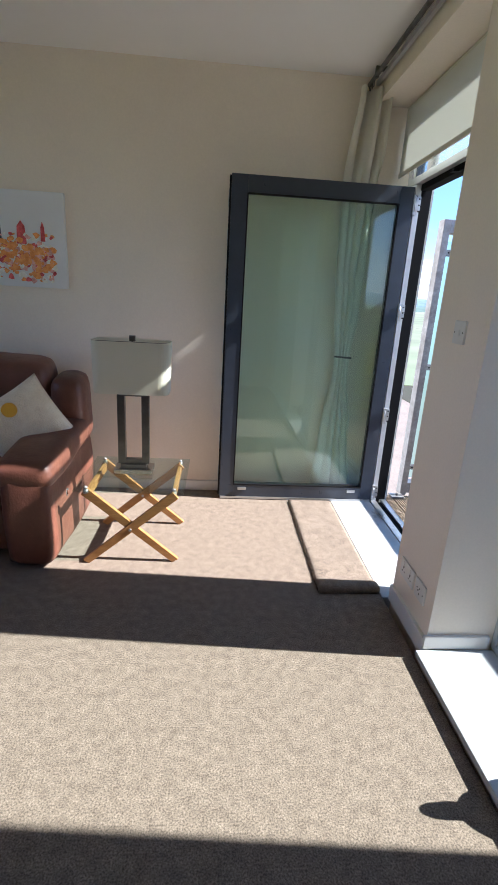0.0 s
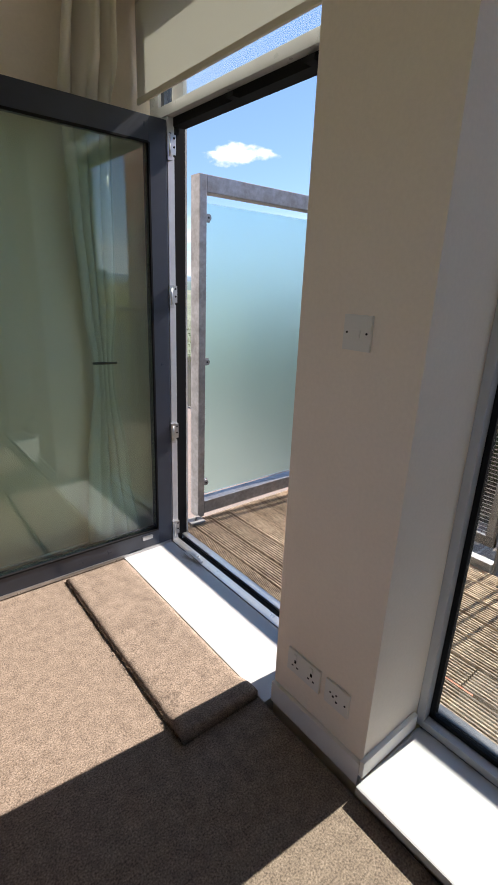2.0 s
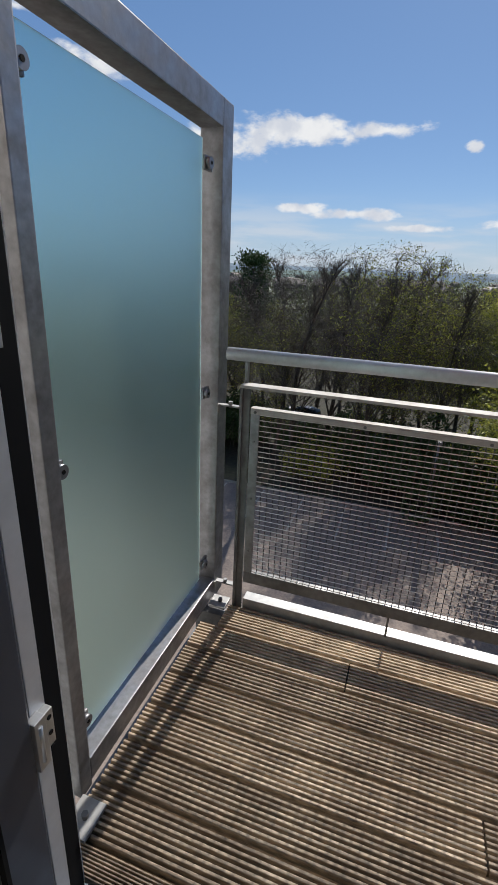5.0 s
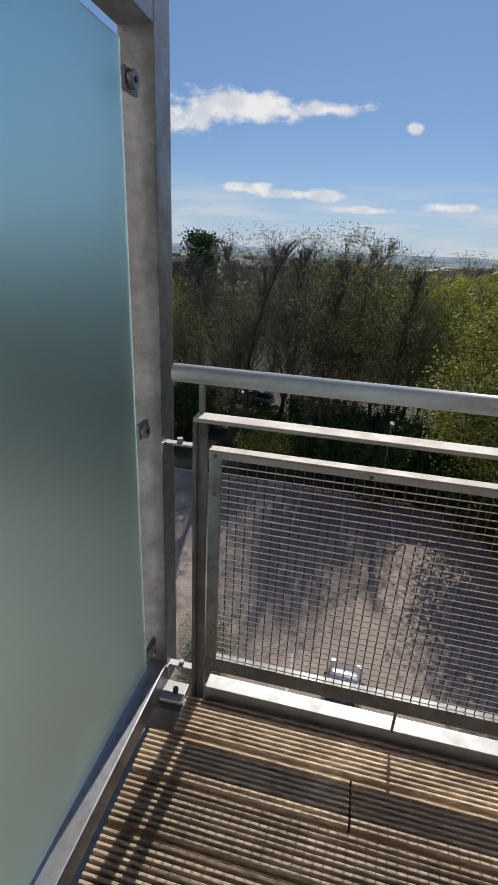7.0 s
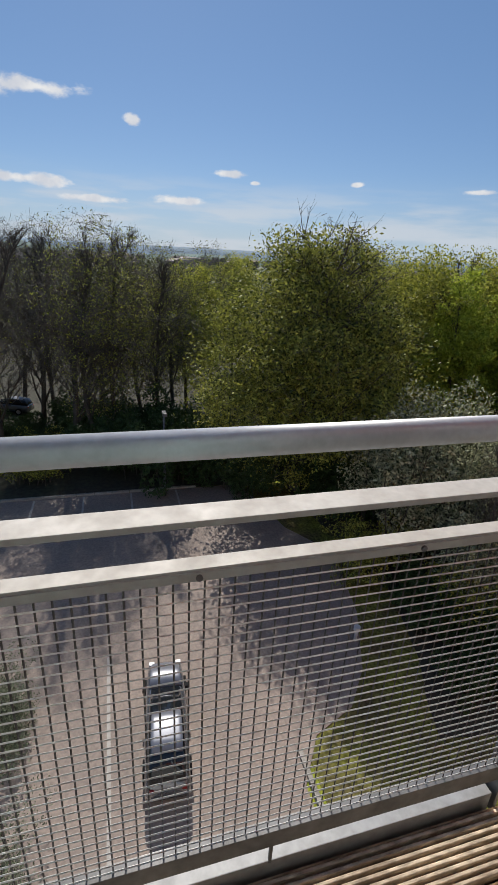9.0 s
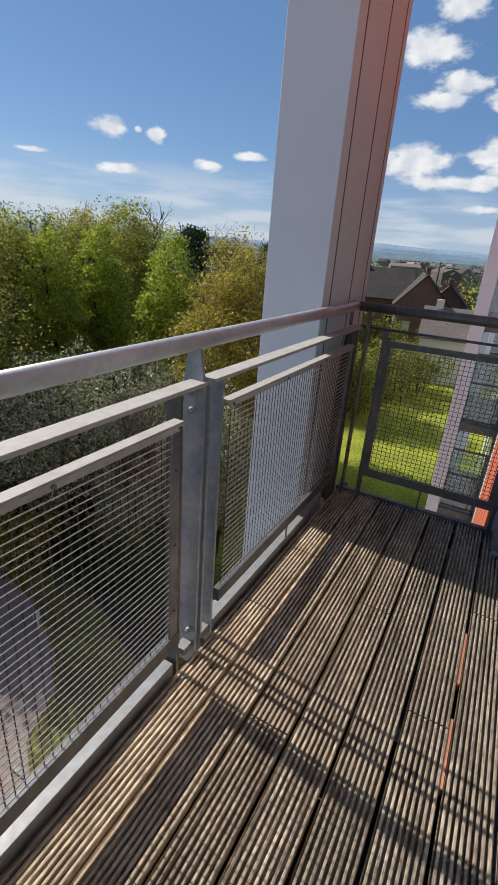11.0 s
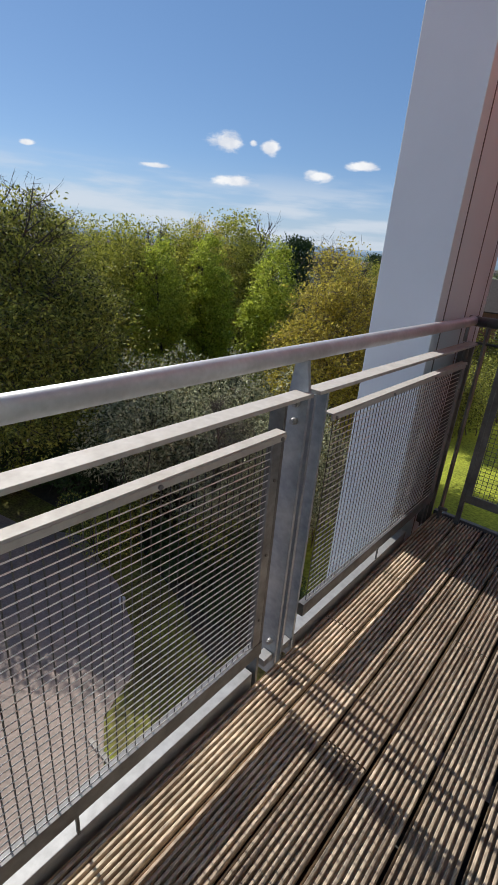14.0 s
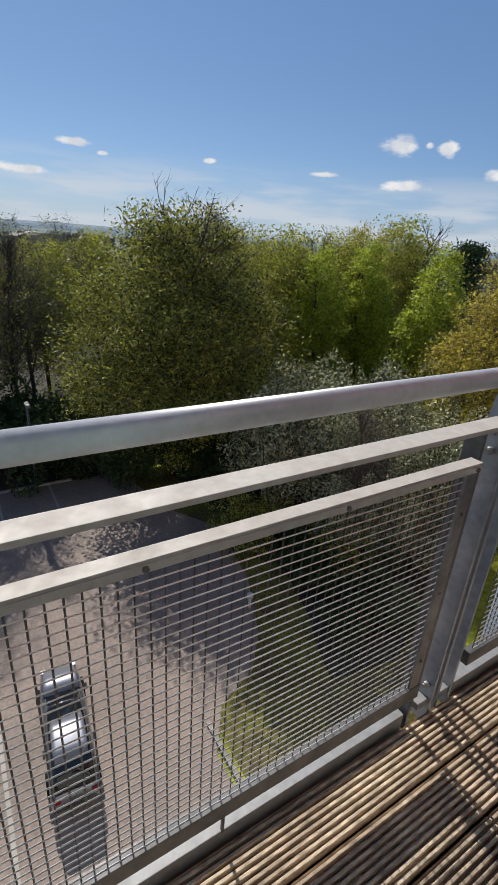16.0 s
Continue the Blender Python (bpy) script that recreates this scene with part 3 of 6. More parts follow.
def privacy_screen():
    s = thing("privacy_screen", "galvanised steel privacy screen with a frosted glass pane on the deck", "privacy screen")
    y0, y1 = 0.20, 0.285
    bpart("frame", M_STEEL, [(0.295, 0.342, y0, y1, -0.02, 1.97), (1.262, 1.355, y0, y1, -0.02, 1.97), (0.342, 1.262, y0, y1, 1.885, 1.97), (0.342, 1.262, y0, y1, 0.0, 0.085)], s, "mottled galvanised box section frame", bev=0.004)
    bpart("frosted_pane", glass("frosted_glass", (0.66, 0.93, 0.915), 0.40), [(0.346, 1.195, 0.246, 0.256, 0.115, 1.84)], s, "pale blue green frosted glass", bev=0.001)
    for x in (0.36, 1.185):
        for z in (1.765, 0.985, 0.21):
            bm = bmesh.new()
            box(bm, x - 0.028 if x < 1 else x - 0.02, x + 0.02 if x < 1 else x + 0.04, y0 + 0.022, y0 + 0.034, z - 0.022, z + 0.022, 0.006)
            tube(bm, (x, y0 + 0.008, z), (x, y0 + 0.024, z), 0.018, 18)
            c = part("glass_clamp", bm, M_STEEL, s, "round headed steel glass clamp")
            bm = bmesh.new()
            tube(bm, (x, y0 + 0.006, z), (x, y0 + 0.009, z), 0.006, 6)
            part("screw", bm, M_BLACK, c, "dark socket screw")
    for x0, x1 in ((0.20, 0.30), (1.19, 1.27)):
        bm = bmesh.new()
        box(bm, x0, x1, 0.12, 0.20, DZ, DZ + 0.012, 0.002)
        f = part("foot_plate", bm, M_EDGE, s, "pale foot plate")
        bm = bmesh.new()
        tube(bm, ((x0 + x1) / 2, 0.155, DZ + 0.012), ((x0 + x1) / 2, 0.155, DZ + 0.028), 0.010, 6)
        part("bolt", bm, M_DARK_SHADE_STEEL, f, "dark foot bolt")
    for z in (0.915, 0.06):
        bm = bmesh.new()
        box(bm, 1.275, 1.30, 0.115, 0.205, z, z + 0.007, 0.001)
        box(bm, 1.255, 1.275, 0.195, 0.202, z - 0.02, z + 0.012, 0.001)
        b = part("bracket", bm, M_EDGE, s, "pale steel bracket to the railing")
        bm = bmesh.new()
        tube(bm, (1.287, 0.155, z + 0.007), (1.287, 0.155, z + 0.022), 0.009, 8)
        part("bolt", bm, M_EDGE, b, "bright dome nut")


privacy_screen()

# ---- the tall clad fin and the rest of the building ----
fin = thing("facade_fin", "tall white clad fin standing beyond the balcony corner", "column", kind="structure")
bpart("fin_panel", M_FIN, [(1.318, 1.63, -2.866, -2.453, -11, 4.1)], fin, "smooth pale cladding", bev=0.004)
bpart("fin_panel", M_FIN, [(1.318, 1.63, -3.19, -2.872, -11, 4.1)], fin, "smooth pale cladding", bev=0.004)
for y in (-2.56, -2.872, -3.12):
    bpart("fin_joint", M_FRAME, [(1.3165, 1.32, y, y + 0.011, -11, 4.08)], fin, "dark panel joint")
M_TERR = M_RED
wall2 = thing("apartment_block", "red and white clad apartment block running on past the balcony", "building", kind="structure")
bpart("wall", M_TERR, [(0.075, 0.115, -60, 0.6, 2.69, 5.0), (-6.0, 0.118, -12.6, -7.4, -11, 2.68)], wall2, "terracotta panel cladding")
bpart("wall", M_RENDER, [(-6.0, 0.10, -60, -12.6, -11, 2.68), (0.032, 0.05, -7.4, -2.87, -11, 2.68), (-6, 0.02, -2.87, 14, -11, -0.35), (-6.0, 0.05, 0.45, 14, -0.35, 5.0), (-6.2, 0.0, -60, 0.45, 2.98, 4.99)], wall2, "white rendered wall")
bpart("pillar", M_MATT, [(0.05, 0.102, -5.43, -3.075, -11, 2.68)], wall2, "dark grey clad pillar", bev=0.004)
bpart("roof", mat("dark_red_fascia", (0.2, 0.07, 0.045), 0.6, var=0.2), [(-6.1, 0.30, -60, 14, 5.0, 5.25)], wall2, "brown roof edge")
bpart("window_strip", M_MATT, [(0.05, 0.07, -7.4, -5.9, -2.8, 2.62)], wall2, "black window recess")
bpart("window_strip", M_WHITE, [(0.05, 0.118, -5.57, -5.435, -2.8, 2.55)], wall2, "white window frame")
bpart("window_strip", M_MATT, [(0.05, 0.09, -5.9, -5.575, -2.8, 2.62)], wall2, "dark window frame")
for k in range(4):
    for y in (-15.6, -17.9, -28.5, -31.0, -21.8, -24.2):
        z = -0.1 - 2.8 * k
        w = bpart("window", M_WHITE, [(0.09, 0.13, y - 1.0, y + 1.0, z, z + 2.2)], wall2, "white framed balcony window")
        bpart("pane", mat("dark_window_glass", (0.02, 0.025, 0.03), 0.08), [(0.13, 0.135, y - 0.93, y - 0.03, z + 0.08, z + 2.1), (0.13, 0.135, y + 0.03, y + 0.93, z + 0.08, z + 2.1)], w, "dark glass")
for i in range(9):
    z = 2.68 + 0.3 * i
    bpart("cladding_joint", mat("joint_shadow", (0.12, 0.03, 0.02), 0.8), [(0.115, 0.118, -60, 0.0, z, z + 0.012)], wall2, "dark horizontal joint")
for i in range(7):
    y = -7.45 - 0.86 * i
    bpart("cladding_joint", MATS["joint_shadow"], [(0.118, 0.121, y - 0.012, y, -11, 2.68)], wall2, "dark vertical joint")
bm = bmesh.new()
tube(bm, (0.10, -9.0, 2.78), (0.30, -9.0, 2.70), 0.06, 10)
part("overflow_spout", bm, M_DARK_SHADE_STEEL, wall2, "brown overflow pipe")
bm = bmesh.new()
box(bm, 0.14, 0.22, -4.62, -4.50, 1.35, 1.42, 0.01)
box(bm, 0.16, 0.20, -4.60, -4.45, 1.42, 1.52, 0.01)
box(bm, 0.13, 0.24, -4.9, -4.7, 1.30, 1.36, 0.01)
part("wall_bracket", bm, M_WHITE, wall2, "white bracket on the wall")

M_SCREENG = glass("screen_glass", (0.6, 0.68, 0.7), 0.12, 0.9)


def neighbour_fin(y, x0=1.09, x1=1.41):
    f = thing("facade_fin", "tall pale clad fin with brown beams to the wall", "column", group="fins along the block", kind="structure", at=(0, y, 0))
    bpart("fin_panel", M_FIN, [(x0, x1, -0.75, 0.0, -11, 4.08)], f, "smooth pale cladding", bev=0.01)
    bpart("beam", mat("brown_beam", (0.12, 0.07, 0.05), 0.6, var=0.2), [(0.1, x0, -0.3, 0.0, 2.78, 3.0)], f, "brown steel beam")
    return f


neighbour_fin(-13.9)
for y in (-19.8, -27.0, -33.0):
    copy_thing(bpy.data.objects["facade_fin.001"], pose(0, y, 0))


def neighbour_balcony(y, z):
    b = thing("neighbour_balcony", "steel balcony with glass screen and mesh railing on the same block", "balcony", group="balconies along the block", at=(0, y, z))
    bpart("slab", M_DARK_SHADE_STEEL, [(0.11, 1.3, -3.2, 0.3, -0.25, 0.0)], b, "dark deck slab")
    bpart("railing", M_DARK_SHADE_STEEL, [(1.26, 1.30, -3.2, 0.0, 1.09, 1.13), (1.26, 1.3, -3.2, 0, 0.92, 0.95), (1.26, 1.3, -3.2, 0, 0.1, 0.14), (1.26, 1.30, -0.04, 0.0, 0, 1.1), (1.26, 1.30, -3.2, -3.16, 0, 1.1), (0.12, 1.3, -0.02, 0.02, 1.09, 1.13), (0.12, 1.3, -0.02, 0.02, 0.0, 0.05), (0.3, 0.34, -0.02, 0.02, 0, 1.1)], b, "dark grey railing")
    bpart("screen", M_DARK_SHADE_STEEL, [(0.14, 0.2, 0.1, 0.14, 0, 1.95), (1.22, 1.28, 0.1, 0.14, 0, 1.95), (0.2, 1.22, 0.1, 0.14, 1.88, 1.95), (0.2, 1.22, 0.1, 0.14, 1.1, 1.15)], b, "dark grey screen frame")
    bpart("pane", M_SCREENG, [(0.2, 1.22, 0.115, 0.125, 0.1, 1.85)], b, "frosted glass")
    return b


nb = neighbour_balcony(-14.7, 0.0)
for y, z in ((-14.7, -2.8), (-14.7, -5.6), (-27.6, 0.0), (-27.6, -2.8)):
    copy_thing(nb, pose(0, y, z))
rng = random.Random(5)


def leaf_cards(n, place, size, seed, aspect=0.45):
    """n little folded leaves; place(rng) gives each one's spot. Returns vertices and faces."""
    r = np.random.RandomState(seed)
    c = place(r, n)
    u = r.normal(size=(n, 3))
    u /= np.linalg.norm(u, axis=1)[:, None] + 1e-9
    w = r.normal(size=(n, 3))
    w -= (w * u).sum(1)[:, None] * u
    w /= np.linalg.norm(w, axis=1)[:, None] + 1e-9
    s = size * (0.6 + 0.8 * r.rand(n))[:, None]
    vs = np.stack([c - u * s, c + w * s * aspect, c + u * s, c - w * s * aspect], axis=1).reshape(-1, 3)
    fs = np.arange(4 * n).reshape(-1, 4)
    return vs, fs


def mesh_np(name, vs, fs, material, smooth=False):
    me = bpy.data.meshes.new(name)
    me.vertices.add(len(vs))
    me.vertices.foreach_set("co", np.asarray(vs, dtype=np.float32).ravel())
    k = fs.shape[1]
    me.loops.add(len(fs) * k)
    me.loops.foreach_set("vertex_index", fs.ravel().astype(np.int32))
    me.polygons.add(len(fs))
    me.polygons.foreach_set("loop_start", np.arange(0, len(fs) * k, k, dtype=np.int32))
    me.update(calc_edges=True)
    me.materials.append(material)
    return me


def leaf_mat(name, color, color2, trans=0.5):
    if name in MATS:
        return MATS[name]
    m = bpy.data.materials.new(name)
    m.use_nodes = True
    n, l = m.node_tree.nodes, m.node_tree.links
    b = n["Principled BSDF"]
    b.inputs["Roughness"].default_value = 0.62
    b.inputs["Specular IOR Level"].default_value = 0.25
    geo, mix = n.new("ShaderNodeNewGeometry"), n.new("ShaderNodeMix")
    mix.data_type = "RGBA"
    mix.inputs[6].default_value, mix.inputs[7].default_value = (*color, 1), (*color2, 1)
    l.new(geo.outputs["Random Per Island"], mix.inputs[0])
    l.new(mix.outputs[2], b.inputs["Base Color"])
    tr, add, out = n.new("ShaderNodeBsdfTranslucent"), n.new("ShaderNodeMixShader"), n["Material Output"]
    l.new(mix.outputs[2], tr.inputs[0])
    add.inputs[0].default_value = trans
    l.new(b.outputs[0], add.inputs[1])
    l.new(tr.outputs[0], add.inputs[2])
    l.new(add.outputs[0], out.inputs[0])
    MATS[name] = m
    return m


M_BARK = mat("bark", (0.075, 0.062, 0.05), 0.9, var=0.35, scale=3, grain=0.3, grain_scale=20, bump=0.6, bump_scale=20)
M_TWIG = mat("brown_twigs", (0.14, 0.12, 0.095), 0.9, var=0.3)
L_GREEN = leaf_mat("spring_green_leaves", (0.02, 0.035, 0.008), (0.42, 0.43, 0.08), 0.3)
L_YOUNG = leaf_mat("yellow_green_leaves", (0.10, 0.125, 0.016), (0.52, 0.51, 0.09), 0.42)
L_LIME = leaf_mat("lime_leaves", (0.16, 0.22, 0.02), (0.58, 0.64, 0.09), 0.4)
L_OCHRE = leaf_mat("ochre_leaves", (0.24, 0.205, 0.03), (0.64, 0.55, 0.10), 0.42)
L_DARK = leaf_mat("dark_evergreen_leaves", (0.025, 0.05, 0.015), (0.05, 0.085, 0.025), 0.15)
L_BLOSSOM = leaf_mat("pale_blossom_leaves", (0.03, 0.045, 0.012), (0.62, 0.63, 0.40), 0.2)
L_RED = leaf_mat("copper_leaves", (0.14, 0.04, 0.03), (0.2, 0.07, 0.05), 0.3)


def branches(seed, height, radius, levels, splits, crown0=0.3, trunk=0.22, upright=0.5):
    """Tapered limbs, split again and again. Returns vertices, faces and the tips."""
    r = random.Random(seed)
    vs, fs, tips = [], [], []

    def limb(a, d, length, w0, lev):
        n = 3 if lev else 6
        pts, p, q = [Vector(a)], Vector(a), Vector(d)
        for i in range(n):
            q = (q + Vector((r.uniform(-1, 1), r.uniform(-1, 1), r.uniform(-0.4, 0.8))) * 0.16).normalized()
            p = p + q * length / n
            pts.append(p.copy())
        side = 5 if lev == 0 else 3
        base = len(vs)
        for i, c in enumerate(pts):
            w = w0 * (1 - 0.75 * i / n)
            t = (pts[min(i + 1, n)] - pts[max(i - 1, 0)]).normalized()
            x = t.orthogonal().normalized()
            y = t.cross(x)
            for k in range(side):
                an = 2 * math.pi * k / side
                vs.append(c + (x * math.cos(an) + y * math.sin(an)) * w)
        for i in range(n):
            for k in range(side):
                k2 = (k + 1) % side
                fs.append((base + i * side + k, base + i * side + k2, base + (i + 1) * side + k2, base + (i + 1) * side + k))
        if lev >= levels:
            tips.extend(pts[1:])
            return
        for j in range(splits[lev]):
            f = r.uniform(crown0, 1) if lev == 0 else r.uniform(0.25, 1)
            i = min(n - 1, int(f * n))
            c = pts[i].lerp(pts[i + 1], f * n - i)
            an = r.uniform(0, 2 * math.pi)
            out = Vector((math.cos(an), math.sin(an), 0))
            dd = (out * (1 - upright) + Vector((0, 0, 1)) * upright + q * 0.5).normalized() if lev == 0 else (q + Vector((r.uniform(-1, 1), r.uniform(-1, 1), r.uniform(-0.5, 0.9)))).normalized()
            ln = radius * r.uniform(0.65, 0.95) * (1.15 - 0.75 * f) if lev == 0 else length * r.uniform(0.4, 0.65)
            limb(c, dd, ln, w0 * (0.42 if lev == 0 else 0.5) * (1.1 - 0.4 * f), lev + 1)

    limb((0, 0, 0), (0, 0, 1), height * 0.86, trunk, 0)
    return np.array([tuple(v) for v in vs]), np.array(fs), np.array([tuple(t) for t in tips])


def make_tree(name, label, seed, height, radius, leaves=None, nleaf=0, leaf=0.1, spread=0.45, levels=3, splits=(16, 5, 4), category="tree", group="", crown0=0.3, upright=0.5, trunk=0.2, bark=None, twigs=0, low=0.12):
    t = thing(name, label, category, group)
    vs, fs, tips = branches(seed, height, radius, levels, splits, crown0, trunk, upright)
    vs[:, 2] -= 0.1
    ob = new("trunk", mesh_np("trunk", vs, fs, bark or M_BARK))
    ob.parent = t
    rc = np.random.RandomState(seed)
    m = 330
    d = rc.normal(size=(m, 3))
    d /= np.linalg.norm(d, axis=1)[:, None]
    mid, half = height * (1 + low) / 2, height * (1 - low) / 2
    lump = d * (rc.rand(m)[:, None] ** 0.45) * (radius * 0.88, radius * 0.88, half * 0.97)
    lump[:, :2] *= 1 - 0.3 * np.clip(lump[:, 2:3] / half, 0, 1)
    lump[:, 2] += mid
    sig = np.array([radius * 0.105, radius * 0.105, radius * 0.08]) * (0.6 + 0.8 * rc.rand(m))[:, None]

    def around(r, n):
        k = r.randint(0, m, n)
        return lump[k] + np.clip(r.normal(size=(n, 3)), -1.7, 1.7) * sig[k]
    if twigs:
        lv, lf = leaf_cards(twigs, around, 0.32, seed, 0.03)
        c = new("twig", mesh_np("twig", lv, lf, M_TWIG))
        c.parent = t
        tagged(c, kind="stuff")
    if leaves:
        def place(r, n):
            return around(r, n)
        lv, lf = leaf_cards(nleaf, place, leaf, seed)
        lv[:, 2] = np.maximum(lv[:, 2], 0.05)
        c = new("crown", mesh_np("crown", lv, lf, leaves))
        c.parent = t
        tagged(c, kind="stuff")
    return t


def polar(az, dist, z=-11.0):
    return (0.45 + dist * math.cos(radians(az)), -0.25 + dist * math.sin(radians(az)), z)


def plant(t, az, dist, scale=1.0, turn=0, zs=None, first=False):
    m = Matrix.LocRotScale(polar(az, dist), Euler((0, 0, radians(turn))), None)
    if first:
        t.matrix_world = m
        t.scale = (scale, scale, zs or scale)
        return t
    old = tuple(t.scale)
    t.scale = (scale, scale, zs or scale)
    c = copy_thing(t, m)
    t.scale = old
    return c


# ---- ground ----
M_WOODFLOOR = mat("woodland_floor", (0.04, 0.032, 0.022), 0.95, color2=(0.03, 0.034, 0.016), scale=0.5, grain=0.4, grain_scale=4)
M_LINE = mat("worn_road_paint", (0.36, 0.34, 0.31), 0.8, var=0.25, scale=3)
M_FAR = mat("far_fields", (0.12, 0.16, 0.09), 1.0, color2=(0.2, 0.2, 0.15), scale=0.004, grain=0.25, grain_scale=0.03)
bm = bmesh.new()
box(bm, -300, 4200, -4200, 4200, -13, -11.0)
tagged(part("ground", bm, M_GRASS), "mown grass lawn and land stretching to the horizon", "ground", kind="structure")


def patch(name, pts, z, material, label, category):
    bm = bmesh.new()
    top = [bm.verts.new((x, y, z)) for x, y in pts]
    low = [bm.verts.new((x, y, z - 0.3)) for x, y in pts]
    bm.faces.new(top)
    bm.faces.new(low[::-1])
    for i in range(len(pts)):
        j = (i + 1) % len(pts)
        bm.faces.new((top[i], low[i], low[j], top[j]))
    return tagged(part(name, bm, material), label, category, kind="structure")


patch("road", [(0.2, -4.4), (7.7, -4.4), (8.9, -5.2), (9.5, -6.6), (10.7, -7.6), (13.2, -8.7), (17.0, -9.5), (19.5, -8.0), (24.5, -7.0), (24.5, 70), (0.2, 70)], -10.96, M_ASPHALT, "sun-bleached tan tarmac car park below the balcony", "road")
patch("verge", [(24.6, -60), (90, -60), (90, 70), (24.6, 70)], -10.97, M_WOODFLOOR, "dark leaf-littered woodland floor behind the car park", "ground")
patch("backdrop_fields", [(110, -900), (2900, -2900), (2900, 2900), (110, 900)], -10.9, M_FAR, "hazy green fields and town far away", "land")
patch("fields", [(0.2, 70.2), (109, 70.2), (2800, 2895), (-290, 2895), (-290, 120)], -10.94, M_FAR, "hazy fields beyond the end of the car park", "land")
# Unseen ground, added to bounce neutral light in through the west opening.
patch("pavement", [(-60, -60), (-6.3, -60), (-6.3, 70), (-60, 70)], -10.96, mat("pale_bounce_ground", (0.3, 0.28, 0.26), 0.9, var=0.2, scale=1.5, grain=0.15), "unseen pale ground added behind the block to bounce neutral light", "pavement")
# Tree shade over this verge is put into its dull olive; leaf litter mottles it.
patch("grass_verge", [(3.0, -4.7), (24.3, -5.0), (24.3, -12), (3.0, -12)], -10.985, mat("shade_dulled_grass", (0.15, 0.155, 0.03), 0.95, spec=0.1, color2=(0.08, 0.06, 0.035), scale=0.9, grain=0.5, grain_scale=9), "olive grass verge strewn with leaves beside the tarmac, dulled for tree shade", "grass")
for i in range(9):
    y = -3.3 + 2.45 * i
    tagged(bpart("bay_line", M_LINE, [(20.2, 24.4, y, y + 0.1, -10.962, -10.952)]), "worn white parking bay line", "road marking", group="parking bay lines", kind="structure")
patch("undergrowth", [(8.0, -8.6), (9.2, -9.0), (10.6, -9.7), (12.4, -10.2), (15.5, -11), (19, -10.0), (24.3, -9.4), (24.3, -24), (12.5, -21), (9.2, -15), (7.6, -11)], -10.96, M_WOODFLOOR, "dark ground under the shrubs beside the lawn", "ground")
for y in (0.35, 8.2):
    tagged(bpart("bay_line", M_LINE, [(4.5, 13.0, y, y + 0.1, -10.962, -10.952)]), "worn white parking bay line", "road marking", group="parking bay lines", kind="structure")
kerb = thing("kerb", "row of pale concrete kerbstones beside the grass", "kerb", kind="structure")
for i in range(9):
    bpart("kerbstone", mat("old_concrete", (0.3, 0.28, 0.25), 0.9, var=0.3, scale=3, grain=0.2, grain_scale=30), [(0.3 + i * 0.92, 1.2 + i * 0.92, -4.62, -4.50, -11, -10.86)], kerb)
for i in range(60):
    bpart("kerbstone", MATS["old_concrete"], [(24.5, 24.62, -4.4 + i * 0.92, -3.5 + i * 0.92, -11, -10.84)], kerb)

# small street bollard on the grass
bm = bmesh.new()
tube(bm, (11.9, -7.95, -11), (11.9, -7.95, -10.5), 0.06, 10)
tube(bm, (11.9, -7.95, -10.5), (11.9, -7.95, -10.35), 0.12, 10)
tagged(part("bollard_light", bm, M_WHITE), "short white bollard light on the grass", "bollard")
bm = bmesh.new()
tube(bm, (23.8, -2.6, -11), (23.8, -2.6, -6.2), 0.06, 8)
box(bm, 23.3, 23.9, -2.7, -2.5, -6.25, -6.1)
tagged(part("street_lamp", bm, M_DARK_SHADE_STEEL), "slim dark grey street lamp beside the car park", "street lamp")


